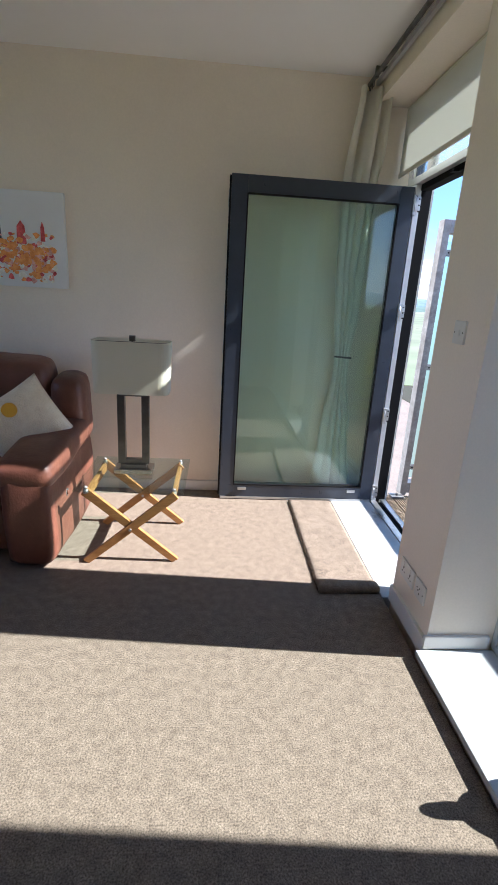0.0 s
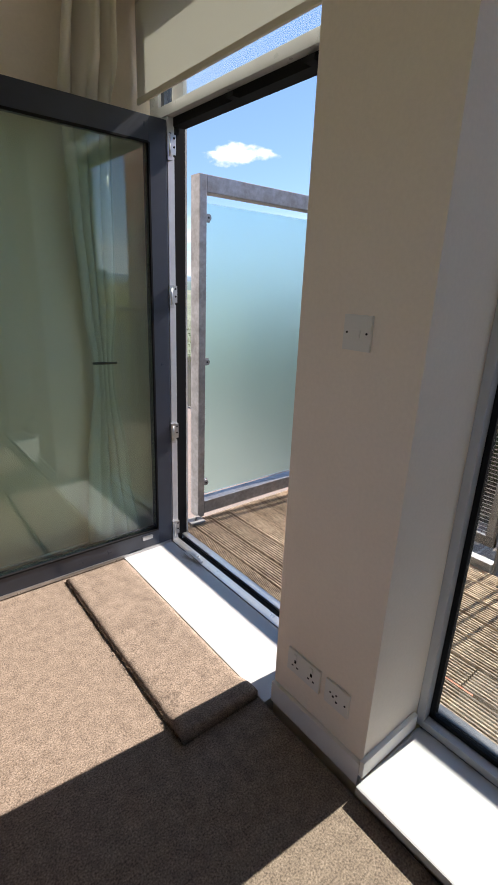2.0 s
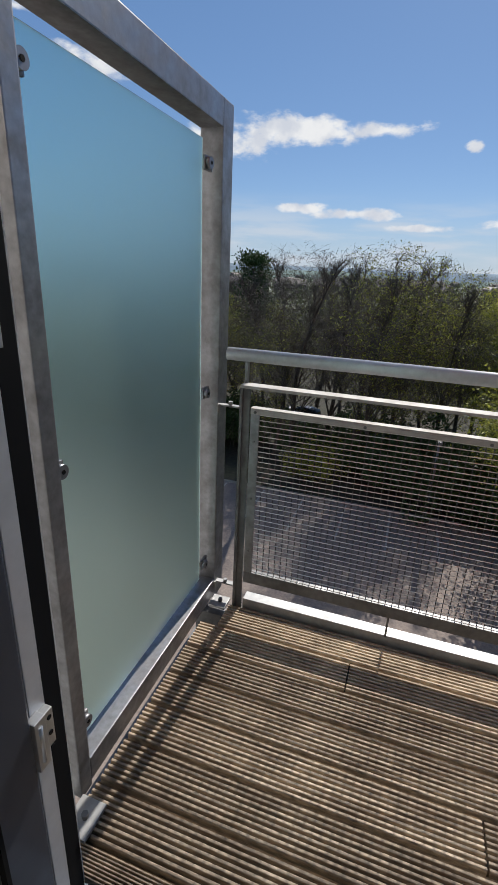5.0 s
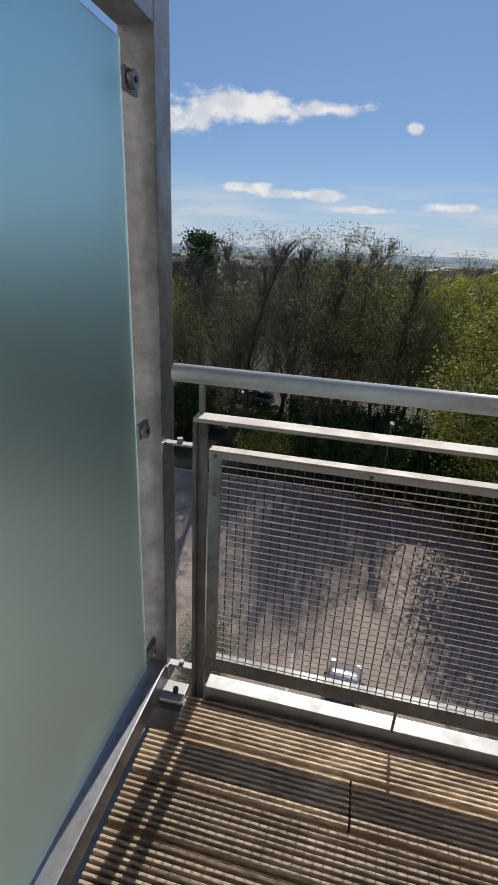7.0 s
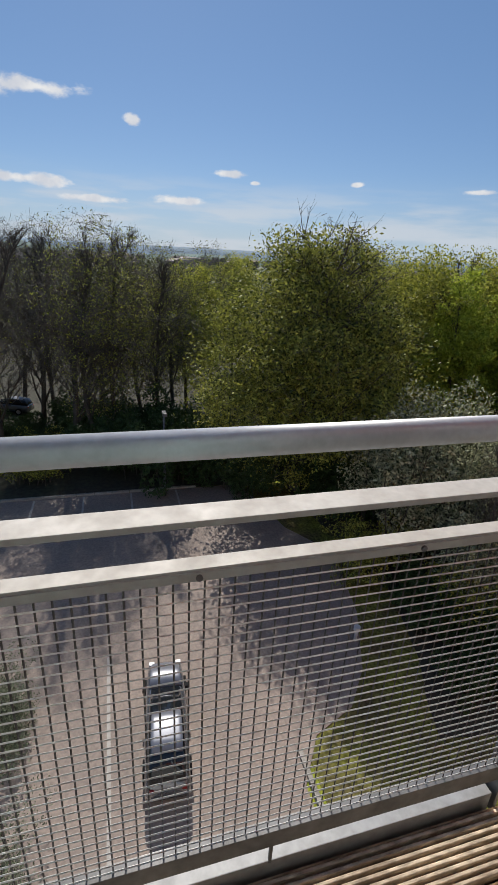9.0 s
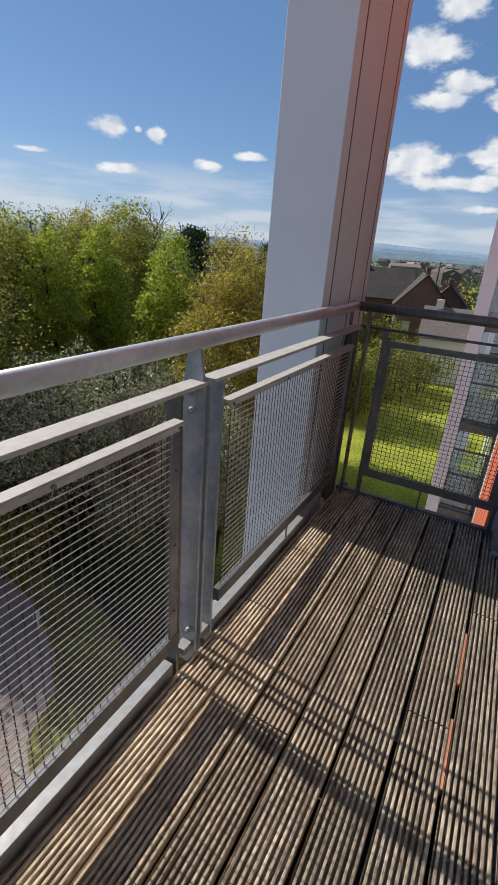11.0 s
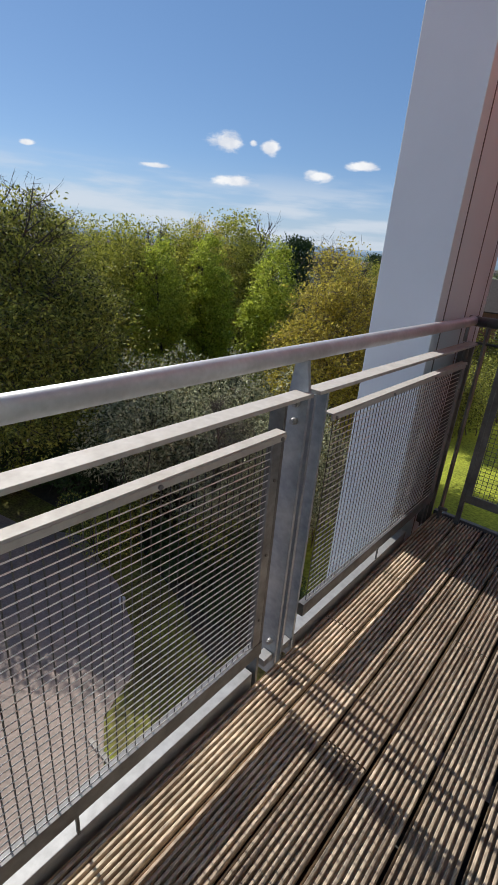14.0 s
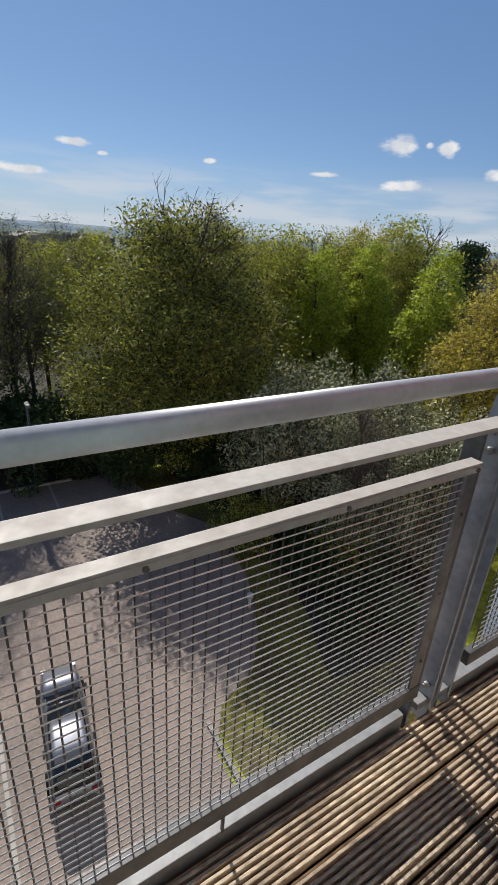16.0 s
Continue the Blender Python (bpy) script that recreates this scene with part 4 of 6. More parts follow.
def car(x, y, ang):
    c = thing("car", "dark silver estate car parked on the tan tarmac", "car")
    paint = mat("dark_silver_car_paint", (0.16, 0.17, 0.19), 0.25, 0.6, coat=1.0, var=0.1)
    glassy = mat("tinted_car_glass", (0.01, 0.012, 0.015), 0.05)

    def loft(name, secs, m, parent, label=""):
        """secs: x, half width, z low, z high; rounded across."""
        bm = bmesh.new()
        rings = []
        for (sx, hw, z0, z1) in secs:
            h = z1 - z0
            prof = [(-hw, z0), (-hw, z0 + h * 0.6), (-hw * 0.93, z0 + h * 0.88), (-hw * 0.75, z1), (0, z1 + 0.02), (hw * 0.75, z1), (hw * 0.93, z0 + h * 0.88), (hw, z0 + h * 0.6), (hw, z0)]
            rings.append([bm.verts.new((sx, a, b)) for a, b in prof])
        for a, b in zip(rings, rings[1:]):
            for i in range(len(a)):
                j = (i + 1) % len(a)
                bm.faces.new((a[i], a[j], b[j], b[i]))
        bm.faces.new(rings[0][::-1])
        bm.faces.new(rings[-1])
        o = part(name, bm, m, parent, label, smooth=True)
        return o
    loft("body", [(-2.1, 0.72, 0.35, 0.75), (-2.0, 0.82, 0.25, 0.92), (-1.0, 0.86, 0.22, 0.95), (0.6, 0.86, 0.22, 0.93), (1.3, 0.84, 0.22, 0.88), (1.95, 0.78, 0.25, 0.74), (2.12, 0.6, 0.35, 0.62)], paint, c, "dark silver bodywork")
    loft("glasshouse", [(-2.02, 0.66, 0.88, 0.95), (-1.85, 0.68, 0.88, 1.36), (-0.6, 0.7, 0.88, 1.42), (0.0, 0.68, 0.88, 1.34), (0.85, 0.62, 0.86, 0.93)], glassy, c, "dark tinted glass")
    loft("roof", [(-1.55, 0.56, 1.36, 1.43), (-1.2, 0.60, 1.38, 1.46), (-0.6, 0.60, 1.38, 1.46), (-0.3, 0.56, 1.35, 1.41)], mat("pale_silver_car_paint", (0.12, 0.13, 0.16), 0.4, 0.3, coat=0.4, var=0.05), c, "pale silver roof")
    loft("bonnet", [(0.9, 0.7, 0.9, 0.965), (1.45, 0.68, 0.86, 0.925), (1.95, 0.6, 0.72, 0.79)], MATS["pale_silver_car_paint"], c, "pale silver bonnet")
    for sx in (-1.3, 1.35):
        for sy in (-0.82, 0.82):
            bm = bmesh.new()
            tube(bm, (sx, sy - 0.1, 0.31), (sx, sy + 0.1, 0.31), 0.31, 20)
            w = part("tyre", bm, M_BLACK, c, "black tyre")
            bm = bmesh.new()
            tube(bm, (sx, sy - 0.105, 0.31), (sx, sy + 0.105, 0.31), 0.19, 14)
            part("rim", bm, M_ALU, w, "silver rim")
    for sy in (-0.6, 0.6):
        bpart("headlight", M_WHITE, [(1.95, 2.1, sy - 0.13, sy + 0.13, 0.6, 0.72)], c, "clear headlight", bev=0.03)
        bpart("tail_light", mat("dark_red_lens", (0.16, 0.012, 0.01), 0.25), [(-2.12, -2.02, sy - 0.1, sy + 0.1, 0.68, 0.8)], c, "red tail light", bev=0.03)
        bpart("mirror", M_BLACK, [(0.75, 0.9, sy * 1.5 - 0.08, sy * 1.5 + 0.08, 0.9, 1.02)], c, "black door mirror", bev=0.02)
    c.matrix_world = pose(x, y, -10.96, 0, 0, ang)
    c.scale = (0.92, 0.66, 0.85)
    return c


car(9.95, -1.14, -5)
c2 = copy_thing(bpy.data.objects["car"], pose(40, 8, -10.96, 0, 0, 70))
tagged(c2, "dark silver car parked beyond the bare trees")

# ---- hedges and trees ----
def bush(name, label, category, sx, sy, sz, n, leafm, leaf, seed, group=""):
    """A clipped or loose mass of leaves over dark stems."""
    t = thing(name, label, category, group)
    bm = bmesh.new()
    r = random.Random(seed)
    for i in range(28):
        a = Vector((r.uniform(-0.6, 0.6) * sx, r.uniform(-0.6, 0.6) * sy, 0))
        tube(bm, a, a + Vector((r.uniform(-0.3, 0.3) * sx, r.uniform(-0.3, 0.3) * sy, sz * r.uniform(0.5, 0.9))), 0.03, 4, False, 0.01)
    part("stem", bm, M_BARK, t)

    def place(rr, n):
        lump = rr.normal(size=(40, 3)) * (0.42 * sx, 0.42 * sy, 0.16 * sz) + (0, 0, sz * 0.55)
        lump = np.clip(lump, (-sx * .9, -sy * .9, 0.15 * sz), (sx * .9, sy * .9, sz * .95))
        d = rr.normal(size=(n, 3))
        d /= np.linalg.norm(d, axis=1)[:, None]
        k = rr.randint(0, 40, n)
        rad = (0.75 + 0.3 * rr.rand(n))[:, None] * 0.3 * np.array([max(sx, sy * .7), max(sy, sx * .7), sz * 0.85])
        p = lump[k] + d * rad
        p[:, 2] = np.maximum(p[:, 2], 0.02)
        return p
    lv, lf = leaf_cards(n, place, leaf, seed)
    c = new("foliage", mesh_np("foliage", lv, lf, leafm))
    c.parent = t
    tagged(c, kind="stuff")
    return t


big = make_tree("tree", "broad spring-green maple beside the car park", 11, 15.0, 6.5, L_GREEN, 105000, 0.088, 0.5, 3, (22, 5, 4), crown0=0.14, trunk=0.28, twigs=6000, low=0.05, upright=0.35)
plant(big, -23, 25, 1.0, 20, 0.93, first=True)
green = make_tree("tree", "green-yellow broadleaf tree in young leaf", 12, 14.0, 4.6, L_YOUNG, 42000, 0.09, 0.5, 3, (20, 5, 4), group="young-leaved trees behind the car park", crown0=0.15)
plant(green, -36, 33, 1.0, 0, first=True)
for az, d, s, zs in ((-42, 38, 1.0, 1.02), (-48, 44, 1.15, 1.12), (-31, 36, 1.0, 1.0), (-8.5, 40, 0.9, 0.88), (24, 55, 1.0, 0.82), (29, 60, 1.1, 0.85), (33, 48, 1, 0.7), (-14, 55, 1, 0.95), (-62, 48, 1.0, 0.9), (-68, 40, 1.0, 0.85)):
    plant(green, az, d, s, az * 7, zs)
lime = make_tree("tree", "narrow lime-green birch in fresh leaf", 14, 13.0, 2.4, L_LIME, 30000, 0.09, 0.4, 3, (22, 5, 4), upright=0.75, crown0=0.1, trunk=0.13)
plant(lime, -52.3, 30, 1.0, 0, first=True)
plant(lime, -44.5, 34, 1.0, 50, 1.02)
plant(lime, -39.5, 30, 0.9, 90, 0.98)
ochre = make_tree("tree", "ochre-leaved birch with drooping twigs", 16, 13.2, 3.6, L_OCHRE, 36000, 0.08, 0.45, 3, (20, 5, 4), upright=0.5, crown0=0.1, trunk=0.15, twigs=7000)
plant(ochre, -59.5, 26, 1.0, 0, first=True)
plant(ochre, -44, 40, 1.0, 120, 1.1)
plant(ochre, -67, 28, 1.0, 220, 0.95)
bare = make_tree("tree", "bare brown tree with fine twigs", 21, 14.4, 3.8, None, 0, levels=4, splits=(22, 6, 5, 3), upright=0.6, crown0=0.2, twigs=3500, low=0.25, group="bare trees behind the car park", trunk=0.2)
plant(bare, 12.5, 30, 1.0, 0, first=True)
for az, d, s, zs in ((8.5, 33, 1.0, 0.99), (5, 29, 1.0, 0.96), (14.5, 38, 1.0, 1.02), (17, 34, 0.9, 0.9), (1.5, 36, 1.05, 1.03), (10, 42, 1, 1.0), (19.5, 42, 1.0, 0.9), (-5.5, 31, 0.8, 0.9), (-26, 27, 1.0, 1.04), (-59, 28, 0.9, 0.95)):
    plant(bare, az, d, s, az * 11, zs)
thin = make_tree("tree", "slender tree with sparse green leaves", 23, 14.4, 3.6, L_GREEN, 6500, 0.065, 0.35, 4, (20, 6, 4, 3), upright=0.6, twigs=5000, low=0.2, crown0=0.2, group="sparse trees behind the car park", trunk=0.17)
plant(thin, 2.2, 28, 1.0, 0, first=True)
for az, d, s, zs in ((-0.8, 29, 1.0, 0.97), (-3, 34, 1.0, 0.95), (6.5, 36, 1, 1.0), (-6.5, 36, 1, .92), (-11, 44, 1, .95), (15, 31, 0.85, 0.75), (21, 36, .9, .75)):
    plant(thin, az, d, s, az * 13, zs)


def conifer(az, dist, height):
    t = thing("conifer", "dark green pine with ragged layers", "tree", group="dark pines in the wood")
    bm = bmesh.new()
    tube(bm, (0, 0, 0), (0, 0, height * 0.97), 0.25, 8, False, 0.03)
    part("trunk", bm, M_BARK, t)
    r0 = np.random.RandomState(9)
    tips = []
    for i in range(60):
        z = height * (0.35 + 0.63 * r0.rand())
        an, l = r0.rand() * 6.28, height * 0.2 * (1.15 - z / height) ** 0.6
        tips.append((math.cos(an) * l * r0.uniform(.3, 1), math.sin(an) * l * r0.uniform(.3, 1), z))
    tips = np.array(tips)

    def place(r, n):
        return tips[r.randint(0, len(tips), n)] + r.normal(size=(n, 3)) * (0.55, 0.55, 0.3)
    lv, lf = leaf_cards(9000, place, 0.16, 3)
    c = new("crown", mesh_np("crown", lv, lf, L_DARK))
    c.parent = t
    tagged(c, kind="stuff")
    t.location = polar(az, dist)
    return t


pine = conifer(18.6, 50, 14.4)
for az, d, s in ((-54.8, 56, 0.97), (-69, 60, 0.95), (-63.5, 75, 0.9)):
    plant(pine, az, d, s, az)
laurel = bush("bush", "dark glossy evergreen shrub under the trees", "bush", 3.2, 2.6, 4.2, 16000, L_DARK, 0.11, 31, "evergreen shrubs under the trees")
plant(laurel, -3.5, 27, 1.0, 0, first=True)
for az, d, s in ((-49, 13.6, 0.3), (-53, 14.6, 0.36), (-44, 15.6, 0.36), (-57, 14.4, 0.32), (-40, 16.8, 0.34), (-50, 16.3, 0.45), (-7.5, 26.5, 1.0), (-12, 27, 0.9), (1, 29, .9), (-17, 24, 0.7), (-30, 23, 0.8), (5, 32, 0.8), (11, 31, 0.6), (-24, 29, 1.1), (-37, 26, 0.9), (18, 34, .8), (-46, 30, 1.0)):
    plant(laurel, az, d, s, az * 9)
for az, d, s in ((22, 33, 0.9), (26, 32, 1.0), (30, 33, 1.1), (34, 34, 1.0), (38, 36, 1.0)):
    plant(laurel, az, d, s, az * 9)
for az, d, zs in ((24, 36, 0.8), (28, 38, 0.82), (32, 36, 0.76), (36.5, 40, 0.8)):
    plant(thin, az, d, 1.0, az * 13, zs)
blos = bush("bush", "tall loose shrub with pale young leaves", "bush", 2.6, 2.6, 7.0, 15000, L_BLOSSOM, 0.085, 32, "pale shrubs beside the grass")
plant(blos, -37, 20.5, 1.0, 0, first=True)
plant(blos, -44, 22, 0.95, 80)
plant(blos, -53, 21, 0.9, 140)
plant(blos, -61, 20, 0.8, 200)
for az, d, s_ in ((-46, 17.5, 0.5), (-52, 18, 0.5), (-58, 18.5, 0.45), (-40, 24, 0.9), (-50, 26, 0.9)):
    plant(blos, az, d, s_, az * 5)
for az, d, s_ in ((-48, 19, 0.5),):
    plant(bare, az, d, s_, az * 3)
low = bush("bush", "low bright green shrub", "bush", 2.0, 2.0, 2.6, 9000, L_GREEN, 0.06, 33, "low green shrubs")
plant(low, 9.5, 27, 1.0, 0, first=True)
for az, d, s in ((-33, 18, 0.9), (-47, 17, 0.9), (-74.5, 40, 1.6), (-78, 46, 1.8), (-81, 50, 1.6), (-76, 58, 2.2), (-83, 62, 1.8)):
    plant(low, az, d, s, az * 9)
hedge = bush("hedge", "clipped grey-green hedge beside the car park", "hedge", 2.3, 0.75, 1.1, 12000, leaf_mat("grey_green_leaves", (0.09, 0.11, 0.06), (0.2, 0.22, 0.15), 0.2), 0.03, 34)
hedge.matrix_world = pose(11.2, 3.1, -11, 0, 0, 14)
h2 = copy_thing(hedge, pose(6.6, 2.6, -11, 0, 0, 2))
tagged(h2, "clipped grey-green hedge near the wall's foot")
cop = bush("bush", "copper-leaved ornamental tree by the houses", "tree", 4, 4, 7, 8000, L_RED, 0.2, 35)
plant(cop, -83.6, 120, 1.0, 0, first=True)


# ---- houses ----
def house(x, y, ang, L, W, H, R, brick, roofm, label, z=-11):
    """A gabled brick house: walls, roof with overhang, windows with frames."""
    h = thing("house", label, "house", group="brick houses beyond the lawn")
    bm = bmesh.new()
    box(bm, -L / 2, L / 2, -W / 2, W / 2, 0, H)
    for sx in (-L / 2, L / 2 - 0.2):
        a = [bm.verts.new((sx + d, yy, zz)) for d in (0, 0.2) for yy, zz in ((-W / 2, H), (W / 2, H), (0, H + R))]
        bm.faces.new(a[:3]), bm.faces.new(a[3:][::-1])
        for i, j in ((0, 1), (1, 2), (2, 0)):
            bm.faces.new((a[i], a[j], a[j + 3], a[i + 3]))
    part("wall", bm, brick, h, "brown brick walls")
    bm = bmesh.new()
    for s in (-1, 1):
        e, f = W / 2 + 0.4, R * 0.4 / (W / 2)
        p = [(-L / 2 - .3, s * e, H - f), (L / 2 + .3, s * e, H - f), (L / 2 + .3, 0, H + R), (-L / 2 - .3, 0, H + R)]
        lo = [bm.verts.new(q) for q in p]
        hi = [bm.verts.new((q[0], q[1], q[2] + 0.15)) for q in p]
        bm.faces.new(lo), bm.faces.new(hi)
        for i in range(4):
            bm.faces.new((lo[i], lo[(i + 1) % 4], hi[(i + 1) % 4], hi[i]))
    part("roof", bm, roofm, h, "dark tiled roof")
    n = max(2, int(L / 3))
    for s in (-1, 1):
        for k in range(int(H / 2.6)):
            for i in range(n):
                xx = -L / 2 + (i + 0.5) * L / n
                zz = 1.0 + 2.6 * k
                w = bpart("window", M_WHITE, [(xx - 0.6, xx + 0.6, s * (W / 2 + 0.02) - 0.04, s * (W / 2 + 0.02) + 0.04, zz, zz + 1.2)], h, "white framed window")
                bpart("pane", M_CARGLASS, [(xx - 0.5, xx - 0.03, s * (W / 2 + 0.05) - 0.02, s * (W / 2 + 0.05) + 0.02, zz + 0.1, zz + 1.1), (xx + 0.03, xx + 0.5, s * (W / 2 + 0.05) - 0.02, s * (W / 2 + 0.05) + 0.02, zz + 0.1, zz + 1.1)], w)
    for k in range(int(H / 2.6)):
        for yy in (-W / 4, W / 4):
            zz = 1.0 + 2.6 * k
            for s in (-1, 1):
                bpart("window", M_WHITE, [(s * L / 2 - 0.04, s * L / 2 + 0.04, yy - 0.5, yy + 0.5, zz, zz + 1.2)], h, "white framed window")
    bpart("chimney", brick, [(L * 0.3, L * 0.3 + 0.8, -0.3, 0.3, H + R * 0.5, H + R + 0.9)], h, "brick chimney")
    h.matrix_world = pose(x, y, z, 0, 0, ang)
    return h


M_CARGLASS = MATS["tinted_car_glass"]
M_BRICKF = mat("brown_brick", (0.2, 0.11, 0.075), 0.9, color2=(0.15, 0.08, 0.055), scale=1.2, grain=0.25, grain_scale=8)
M_ROOFT = mat("brown_roof_tiles", (0.05, 0.04, 0.036), 0.85, var=0.3, scale=0.8, grain=0.2, grain_scale=5)
M_ROOFG = mat("grey_roof_tiles", (0.14, 0.12, 0.11), 0.85, var=0.2, scale=0.8, grain=0.2, grain_scale=5)
hx = polar(-76.0, 76)
house(hx[0], hx[1], 10, 8.5, 8, 7.2, 3.6, M_BRICKF, M_ROOFT, "brown brick house with a dark tiled roof beyond the lawn")
hx = polar(-80.6, 71)
house(hx[0], hx[1], 104, 8, 6.5, 7.0, 3.6, M_BRICKF, M_ROOFT, "brown brick gabled wing with dark tiles and white windows")
hx = polar(-83.4, 80)
house(hx[0], hx[1], 96, 7, 5, 6.6, 2.6, M_BRICKF, M_ROOFT, "brown brick house with a steep dark gabled roof")
hx = polar(-85.6, 58)
house(hx[0], hx[1], 8, 8.5, 7, 5.0, 2.6, M_RENDER, M_ROOFG, "low pale house with a grey tiled roof")
hx = polar(-66, 62)
house(hx[0], hx[1], 20, 12, 8, 5.6, 3.0, M_BRICKF, M_ROOFT, "brown brick house half hidden by birch trees")
bm = bmesh.new()
tube(bm, (16.2, -110, -11), (16.2, -110, 1.2), 0.18, 8)
tagged(part("telegraph_pole", bm, M_BARK), "dark wooden pole above the roofs", "pole")


# ---- distance: small houses, clumps of trees, hills ----
def far_town():
    r = random.Random(8)
    bm = bmesh.new()
    for i in range(330):
        az, d = r.uniform(-100, 50), r.uniform(220, 950)
        if -72 < az < -10 and d < 300:
            continue
        x, y, z = polar(az, d)
        s, a = r.uniform(4, 9), r.uniform(0, 3.14)
        vs = box(bm, -s, s, -s * .6, s * .6, z + 0.1, z + 5 + r.random() * 3)
        top = [bm.verts.new((sx, 0, z + 9.5)) for sx in (-s, s)]
        bm.faces.new((vs[1], vs[5], top[1], top[0])), bm.faces.new((vs[3], vs[7], top[1], top[0]))
        bm.faces.new((vs[1], vs[3], top[0])), bm.faces.new((vs[5], vs[7], top[1]))
        ca, sn = math.cos(a), math.sin(a)
        for v in vs + top:
            v.co.x, v.co.y = v.co.x * ca - v.co.y * sn + x, v.co.x * sn + v.co.y * ca + y
    m = leaf_mat("far_house_walls", (0.24, 0.19, 0.17), (0.09, 0.07, 0.065), 0.0)
    tagged(part("far_town", bm, m), "distant houses scattered among the trees", "houses", kind="stuff")
    r = np.random.RandomState(4)

    def place(rr, n):
        k = 1100
        az = np.radians(rr.uniform(-100, 50, k))
        d = 80 + 900 * rr.rand(k) ** 1.4
        keep = np.stack([d * np.cos(az), d * np.sin(az), np.full(k, -8.0)], axis=1)
        sc = (4 + d / 130)[:, None]
        i = rr.randint(0, k, n)
        q = keep[i] + rr.normal(size=(n, 3)) * (1, 1, 0.42) * sc[i]
        q[:, 2] = np.clip(q[:, 2], -10.8, -1.5 + 0.5 * rr.rand(n))
        return q
    lv, lf = leaf_cards(90000, place, 0.8, 6)
    o = new("far_trees", mesh_np("far_trees", lv, lf, leaf_mat("far_leaves", (0.07, 0.085, 0.04), (0.14, 0.15, 0.07), 0.1)))
    tagged(o, "distant woods in mixed spring colours", "trees", kind="stuff")


far_town()


def wood_belt():
    def place(r, n):
        k = 260
        c = np.stack([r.uniform(40, 95, k), r.uniform(-75, 75, k), r.uniform(-9.5, -3.0, k)], axis=1)
        i = r.randint(0, k, n)
        q = c[i] + r.normal(size=(n, 3)) * (1.8, 1.8, 1.9)
        q[:, 2] = np.clip(q[:, 2], -10.9, 0.2)
        return q
    for nm, n, size, asp, m, sd in (("wood_leaves", 60000, 0.16, 0.45, leaf_mat("wood_leaves", (0.025, 0.03, 0.012), (0.2, 0.21, 0.07), 0.2), 12), ("wood_twigs", 60000, 0.4, 0.03, mat("dark_twigs", (0.06, 0.05, 0.042), 0.9, var=0.3), 13)):
        lv, lf = leaf_cards(n, place, size, sd, asp)
        tagged(new(nm, mesh_np(nm, lv, lf, m)), "mixed spring woodland behind the nearer trees", "trees", kind="stuff")


wood_belt()


def hills(dist, base, amp, seed, color, name):
    """A ridge round the view, its crest rising and falling."""
    az = np.arange(-125, 75, 0.5)
    vs, fs = [], []
    for i, a in enumerate(az):
        h = base + amp * (noise.noise(Vector((a * 0.045, seed, 0))) + 0.35 * noise.noise(Vector((a * 0.16, seed, 3))) + 0.1 * noise.noise(Vector((a * 0.7, seed, 5))))
        if name.endswith("moor"):
            h += 22 * math.exp(-((a + 75) / 5.0) ** 2) + 16 * math.exp(-((a + 84) / 4.0) ** 2)
        c, s = math.cos(radians(a)), math.sin(radians(a))
        for dd, zz in ((0, -12), (60, -12 + (h + 12) * 0.6), (160, h), (400, -12)):
            vs.append(((dist + dd) * c, (dist + dd) * s, zz))
    for i in range(len(az) - 1):
        for k in range(3):
            fs.append((4 * i + k, 4 * i + 4 + k, 4 * i + 5 + k, 4 * i + 1 + k))
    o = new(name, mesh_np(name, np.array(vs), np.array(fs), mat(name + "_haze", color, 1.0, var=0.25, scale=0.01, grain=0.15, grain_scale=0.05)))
    tagged(o, "hills along the horizon with blue haze in their colour", "hills", kind="structure")


# Air haze is mixed into the colours: each farther ridge paler and bluer.
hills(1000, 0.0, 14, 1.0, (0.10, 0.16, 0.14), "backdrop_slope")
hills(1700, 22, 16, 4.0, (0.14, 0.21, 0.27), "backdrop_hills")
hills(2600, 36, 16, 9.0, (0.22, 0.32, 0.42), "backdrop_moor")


# ---- room: loose things ----
def rounded(name, m, dims, at, parent=None, label="", r=0.05, puff=0.0, seed=0, rot=(0, 0, 0)):
    """A soft block: finely cut, its faces puffed out and a little creased."""
    bm = bmesh.new()
    sx, sy, sz = dims
    box(bm, -sx / 2, sx / 2, -sy / 2, sy / 2, -sz / 2, sz / 2)
    bmesh.ops.bevel(bm, geom=bm.edges[:], offset=r, segments=5, profile=0.6, affect="EDGES")
    bmesh.ops.subdivide_edges(bm, edges=[e for e in bm.edges if e.calc_length() > min(dims) * 0.5], cuts=7, use_grid_fill=True)
    for v in bm.verts:
        f = Vector((v.co.x / sx * 2, v.co.y / sy * 2, v.co.z / sz * 2))
        k = (1 - min(1, f.x ** 2)) + (1 - min(1, f.y ** 2)) + (1 - min(1, f.z ** 2))
        nz = noise.noise(v.co * 6 + Vector((seed, 0, 0)))
        v.co += Vector((f.x, f.y, f.z)) * (puff * k * 0.5 + 0.006 * nz)
    bmesh.ops.rotate(bm, verts=bm.verts, cent=(0, 0, 0), matrix=Euler([radians(a) for a in rot]).to_matrix())
    bmesh.ops.translate(bm, verts=bm.verts, vec=at)
    return part(name, bm, m, parent, label, smooth=True)


